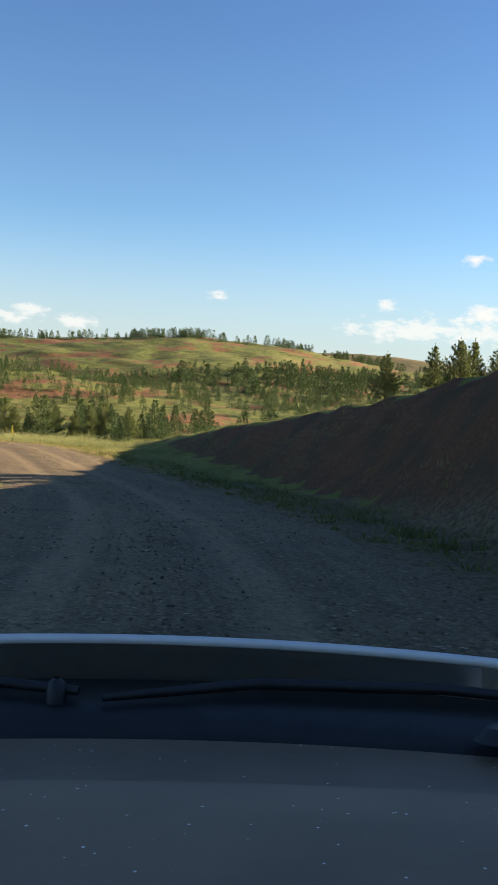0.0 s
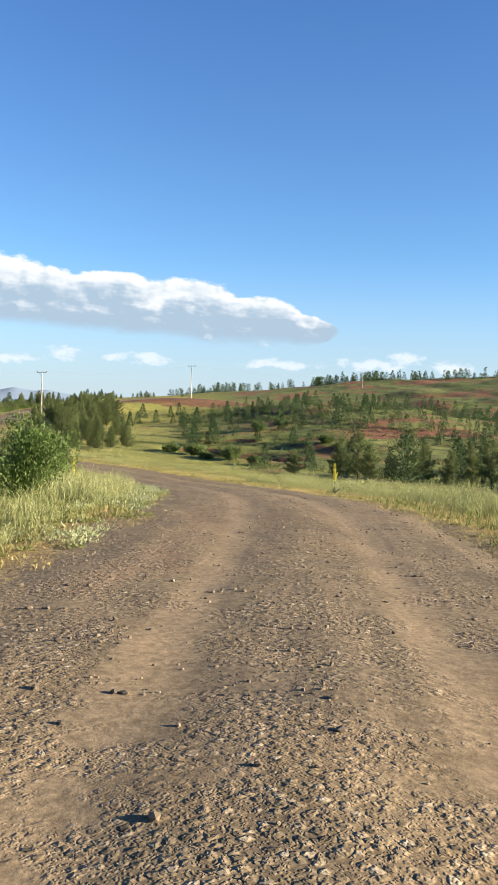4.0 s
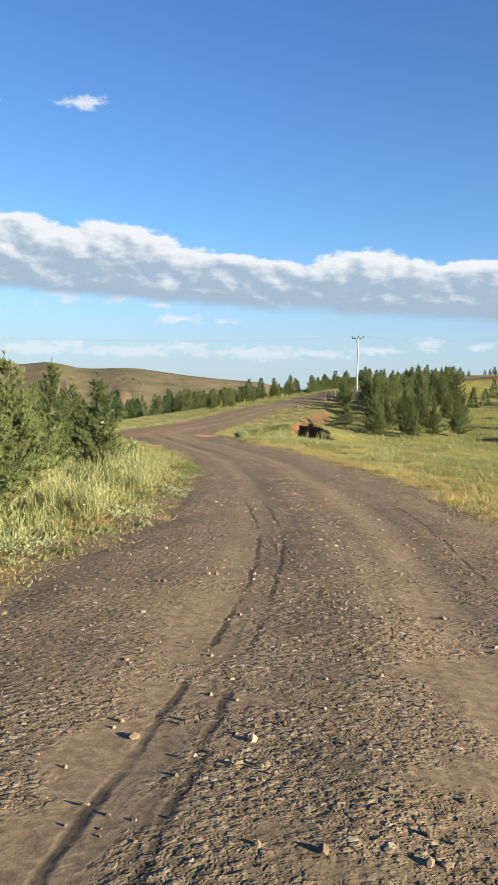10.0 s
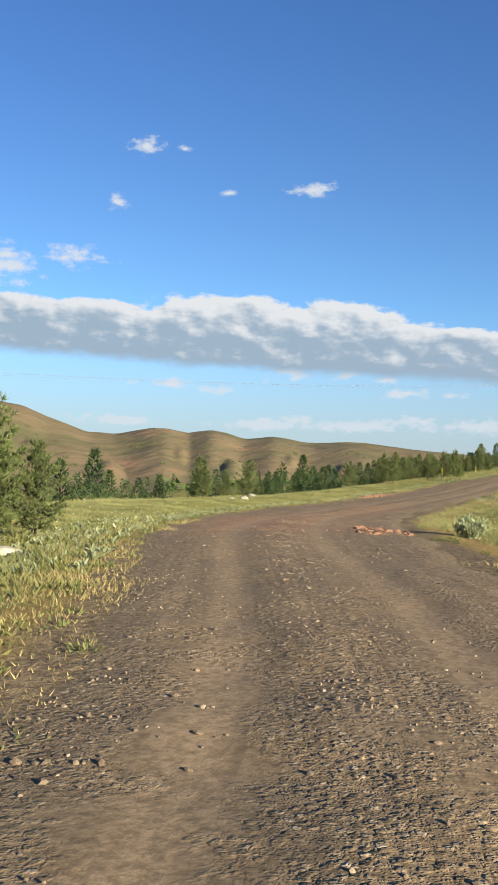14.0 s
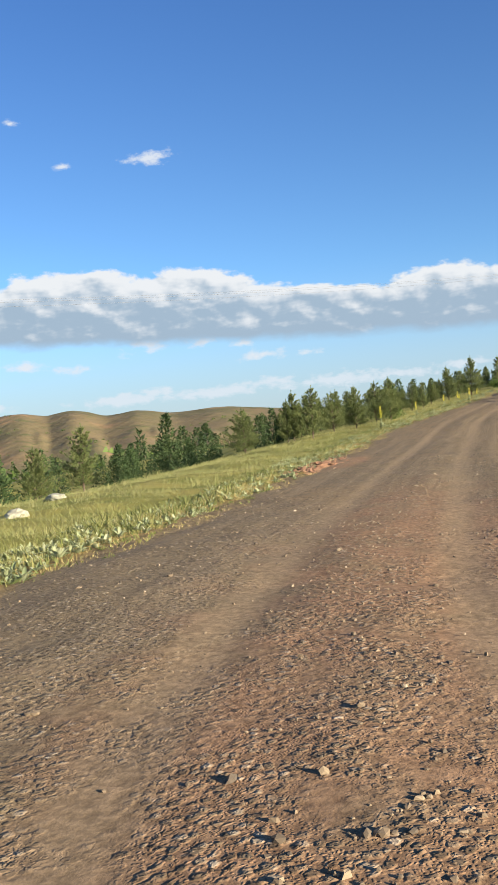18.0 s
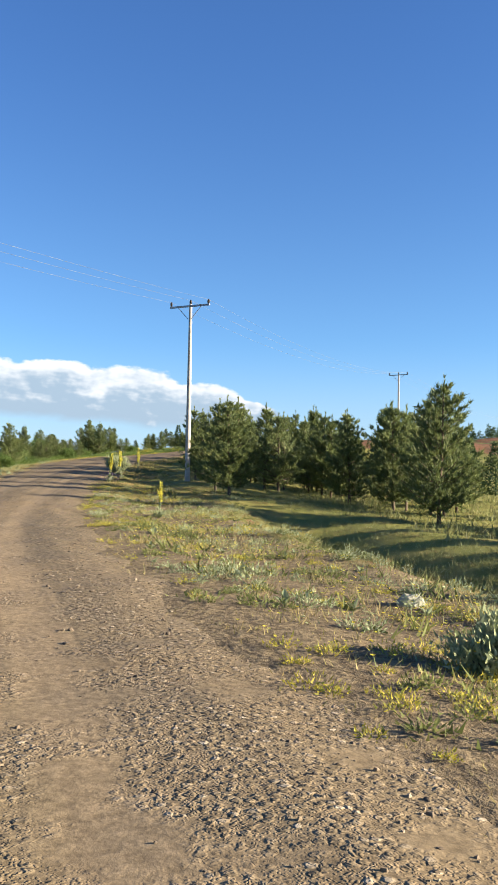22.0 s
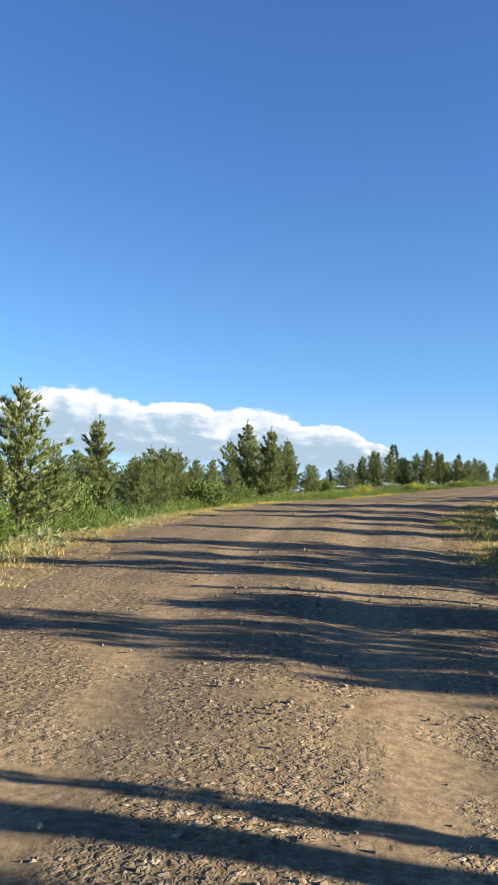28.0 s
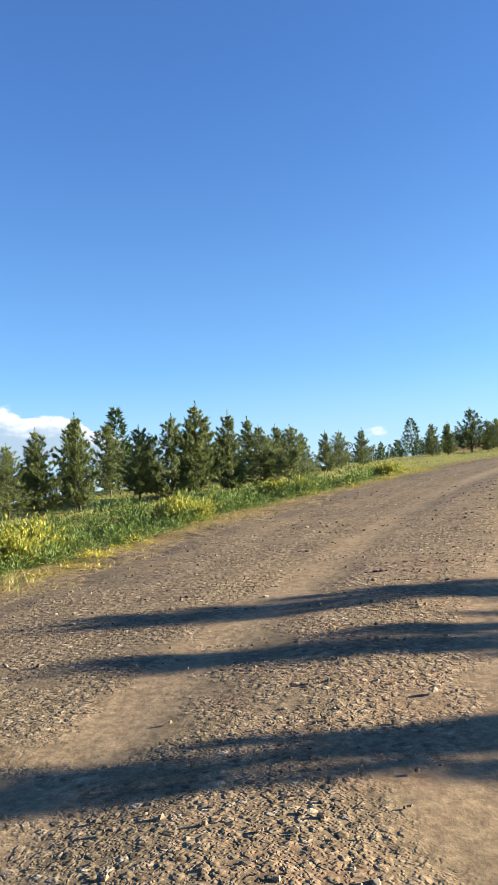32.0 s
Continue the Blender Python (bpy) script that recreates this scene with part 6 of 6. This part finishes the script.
# ---- the car at its first place ----
def build_car():
    """The car that the camera sits in, standing where the drive begins; open above the dashboard."""
    yaw = 62.0
    white = CAR_WHITE
    root = new("car")
    # local axes: x to the right, y ahead, z up; the eye is at (0.05, 0, 1.3)
    root.matrix_basis = pose(0, 0, -0.02, -4.0, 0, yaw)

    def sheet(name, rows, mat, parent, label="", thick=0.012, smooth=True):
        """A curved panel from rows of points, with thickness."""
        g = np.array(rows, float)
        n, m = g.shape[:2]
        me = mesh_from(name, g.reshape(-1, 3), grid_faces(n, m), smooth)
        ob = part(name, me, mat, parent, label)
        mod = ob.modifiers.new("thickness", "SOLIDIFY")
        mod.thickness = thick
        return ob

    xs = np.linspace(-0.74, 0.74, 25)

    def row(y, z, bow=0.0, drop=0.0, half=1.0):
        return [(x * half, y - bow * (x / 0.74) ** 2, z - drop * (x / 0.74) ** 2) for x in xs]

    dash = part("dashboard", mesh_from("dashboard", np.array([row(0.30, 0.80, 0.04), row(0.32, 0.955, 0.04), row(0.36, 0.985, 0.05), row(0.50, 0.990, 0.05, 0.006), row(0.66, 0.985, 0.06, 0.008), row(0.76, 0.975, 0.07, 0.01), row(0.80, 0.955, 0.07, 0.012), row(0.96, 0.945, 0.09, 0.014)]).reshape(-1, 3), grid_faces(8, 25)), DASH, root, "dark grained plastic dashboard")
    sheet("dash_pad", [row(0.20, 0.70, 0.04), row(0.24, 0.90, 0.05), row(0.30, 0.935, 0.05), row(0.40, 0.94, 0.06)], DASH, root, "lower padded roll of the dashboard")
    sensor = part("sensor_hump", mesh_from("sensor_hump", *hump(0.045, 0.022, 0.016)), COWL, dash, "small raised hump")
    sensor.location = (0.425, 0.93, 0.962)
    sheet("cowl", [row(0.97, 0.93, 0.09, 0.014), row(1.03, 0.955, 0.09, 0.016), row(1.10, 0.965, 0.10, 0.018)], COWL, root, "black plastic cowl under the windscreen")
    hood = sheet("bonnet", [row(1.10 + 0.95 * t, 1.025 - 0.02 * t - 0.34 * max(0, t - 0.03), 0.10 - 0.03 * t, 0.03 + 0.02 * t, 1.03 - 0.08 * t) for t in np.linspace(0, 1, 12)], white, root, "white painted bonnet")
    for cx, l in ((-0.42, 0.62), (0.22, 0.60)):
        w = part("wiper", mesh_from("wiper", *tube([(cx - l / 2, 1.02, 0.975), (cx - l / 6, 1.055, 0.988), (cx + l / 4, 1.05, 0.988), (cx + l / 2, 1.03, 0.98)], [0.005, 0.008, 0.008, 0.006], 6)), COWL, root, "black windscreen wiper")
        part("wiper_pivot", mesh_from("wiper_pivot", *tube([(cx + l / 2.2, 1.03, 0.965), (cx + l / 2.2, 1.03, 0.99), (cx + l / 2.2, 1.03, 0.996)], [0.014, 0.012, 0.004], 10)), COWL, w)
    for s in (-1, 1):
        sheet("fender", [[(s * (0.78 + 0.05 * math.sin(3.1 * t)), 2.0 - 1.0 * u, 0.38 + (0.58 - 0.34 * (1 - u)) * t) for t in np.linspace(0, 1, 9)] for u in np.linspace(0, 1, 10)], white, root, "white front wing")
        sheet("door", [[(s * (0.80 + 0.05 * math.sin(3.1 * t)), 0.98 - 1.15 * u, 0.30 + 0.62 * t) for t in np.linspace(0, 1, 9)] for u in np.linspace(0, 1, 8)], white, root, "white door below the window line")
        sheet("rear_side", [[(s * (0.80 + 0.05 * math.sin(3.1 * t)), -0.19 - 1.7 * u, 0.34 + 0.58 * t) for t in np.linspace(0, 1, 9)] for u in np.linspace(0, 1, 10)], white, root, "white rear side panel")
        for y in (1.35, -1.25):
            tyre = part("wheel", mesh_from("wheel", *ring_tube(0.24, 0.095)), RUBBER, root, "black tyre")
            tyre.matrix_basis = pose(s * 0.74, y, 0.335, 0, 90, 0)
            part("rim", mesh_from("rim", *tube([(0, 0, -0.05), (0, 0, 0.0), (0, 0, 0.05)], [0.20, 0.17, 0.20], 20)), STEEL, tyre, "grey wheel rim")
    sheet("roof", [row(0.06 - 1.8 * t, 1.52 + 0.03 * math.sin(3.1 * t), 0.06 * (1 - t), 0.03, 0.86) for t in np.linspace(0, 1, 9)], white, root, "white roof panel", 0.03)
    for s in (-1, 1):
        for name, low, high in (("front_pillar", (0.80 * s, 0.98, 0.94), (0.64 * s, 0.05, 1.50)), ("middle_pillar", (0.82 * s, -0.25, 0.90), (0.645 * s, -0.30, 1.51)), ("rear_pillar", (0.80 * s, -1.80, 0.92), (0.64 * s, -1.60, 1.50))):
            mid_point = [(a + b) / 2 + (0.01 * s if i == 0 else 0.01) for i, (a, b) in enumerate(zip(low, high))]
            part(name, mesh_from(name, *tube([low, mid_point, high], [0.05, 0.04, 0.035], 8)), white, root)
    box_part("floor_pan", 0, 0.05, 0.26, 1.5, 3.6, 0.06, COWL, root)
    sheet("front_bumper", [row(2.03, 0.67, 0.10, 0.03, 1.0), row(2.12, 0.58, 0.14, 0.02, 1.03), row(2.14, 0.45, 0.14, 0, 1.04), row(2.08, 0.28, 0.12, 0, 1.02)], white, root, "white front bumper")
    sheet("tailgate", [row(-1.88, 0.92, -0.05, 0, 1.05), row(-1.95, 0.7, -0.05, 0, 1.07), row(-1.93, 0.34, -0.05, 0, 1.06)], white, root, "white lower tailgate")
    tagged(root, "white car with a dark dashboard standing on the gravel", "car")


def hump(rx, ry, h):
    n, m = 10, 20
    u, a = np.linspace(0, 1, n)[:, None], np.linspace(0, 2 * np.pi, m)[None]
    prof = np.where(u < 0.5, 1.0, np.sqrt(np.clip(1 - ((u - 0.5) / 0.5) ** 2, 0, 1)))
    rr = 1.25 - 0.5 * u
    rr = np.where(u > 0.7, rr * (1 - u) / 0.3, rr)
    z = h * np.minimum(1, u * 1.5)
    v = np.stack([rx * rr * np.cos(a), ry * rr * np.sin(a), z + 0 * a], 2)
    return v.reshape(-1, 3), grid_faces(n, m)


def ring_tube(r1, r2, n=28, m=10):
    a, b = np.linspace(0, 2 * np.pi, n)[:, None], np.linspace(0, 2 * np.pi, m)[None]
    v = np.stack([(r1 + r2 * np.cos(b)) * np.cos(a), (r1 + r2 * np.cos(b)) * np.sin(a), r2 * np.sin(b) + 0 * a], 2)
    return v.reshape(-1, 3), grid_faces(n, m)


CAR_WHITE = plain("white_car_paint", (0.86, 0.84, 0.79), (0.90, 0.88, 0.83), 2, 0.12, 0, 0, 0)
CAR_WHITE.node_tree.nodes["Principled BSDF"].inputs["Coat Weight"].default_value = 1.0
CAR_WHITE.node_tree.nodes["Principled BSDF"].inputs["Coat IOR"].default_value = 2.2


def dusty_plastic():
    """Grained dark plastic with specks of dust."""
    m, n, b = material("dusty_dark_plastic", 0.6)
    p = n.add("ShaderNodeTexCoord").outputs["Object"]
    tone = n.mix(n.smooth(n.noise(p, 6, 5), 0.3, 0.7), (0.165, 0.098, 0.054), (0.215, 0.130, 0.074))
    speck = n.add("ShaderNodeTexVoronoi", Vector=p, Scale=55.0)
    dots = n.math("MULTIPLY", n.math("SUBTRACT", 1.0, n.smooth(speck.outputs["Distance"], 0.05, 0.11)), n.smooth(n.noise(p, 14, 4), 0.44, 0.54))
    n.put(b.inputs["Base Color"], n.mix(dots, tone, (0.75, 0.70, 0.62)))
    bumped(n, b, n.noise(p, 500, 2), 0.25, 0.001)
    return m


DASH = dusty_plastic()
COWL = plain("black_plastic", (0.014, 0.014, 0.013), (0.024, 0.023, 0.022), 20, 0.5, 0, 0.1, 0.001)
RUBBER = plain("black_rubber", (0.012, 0.012, 0.012), (0.03, 0.028, 0.026), 10, 0.9, 0, 0.3, 0.004)
build_car()
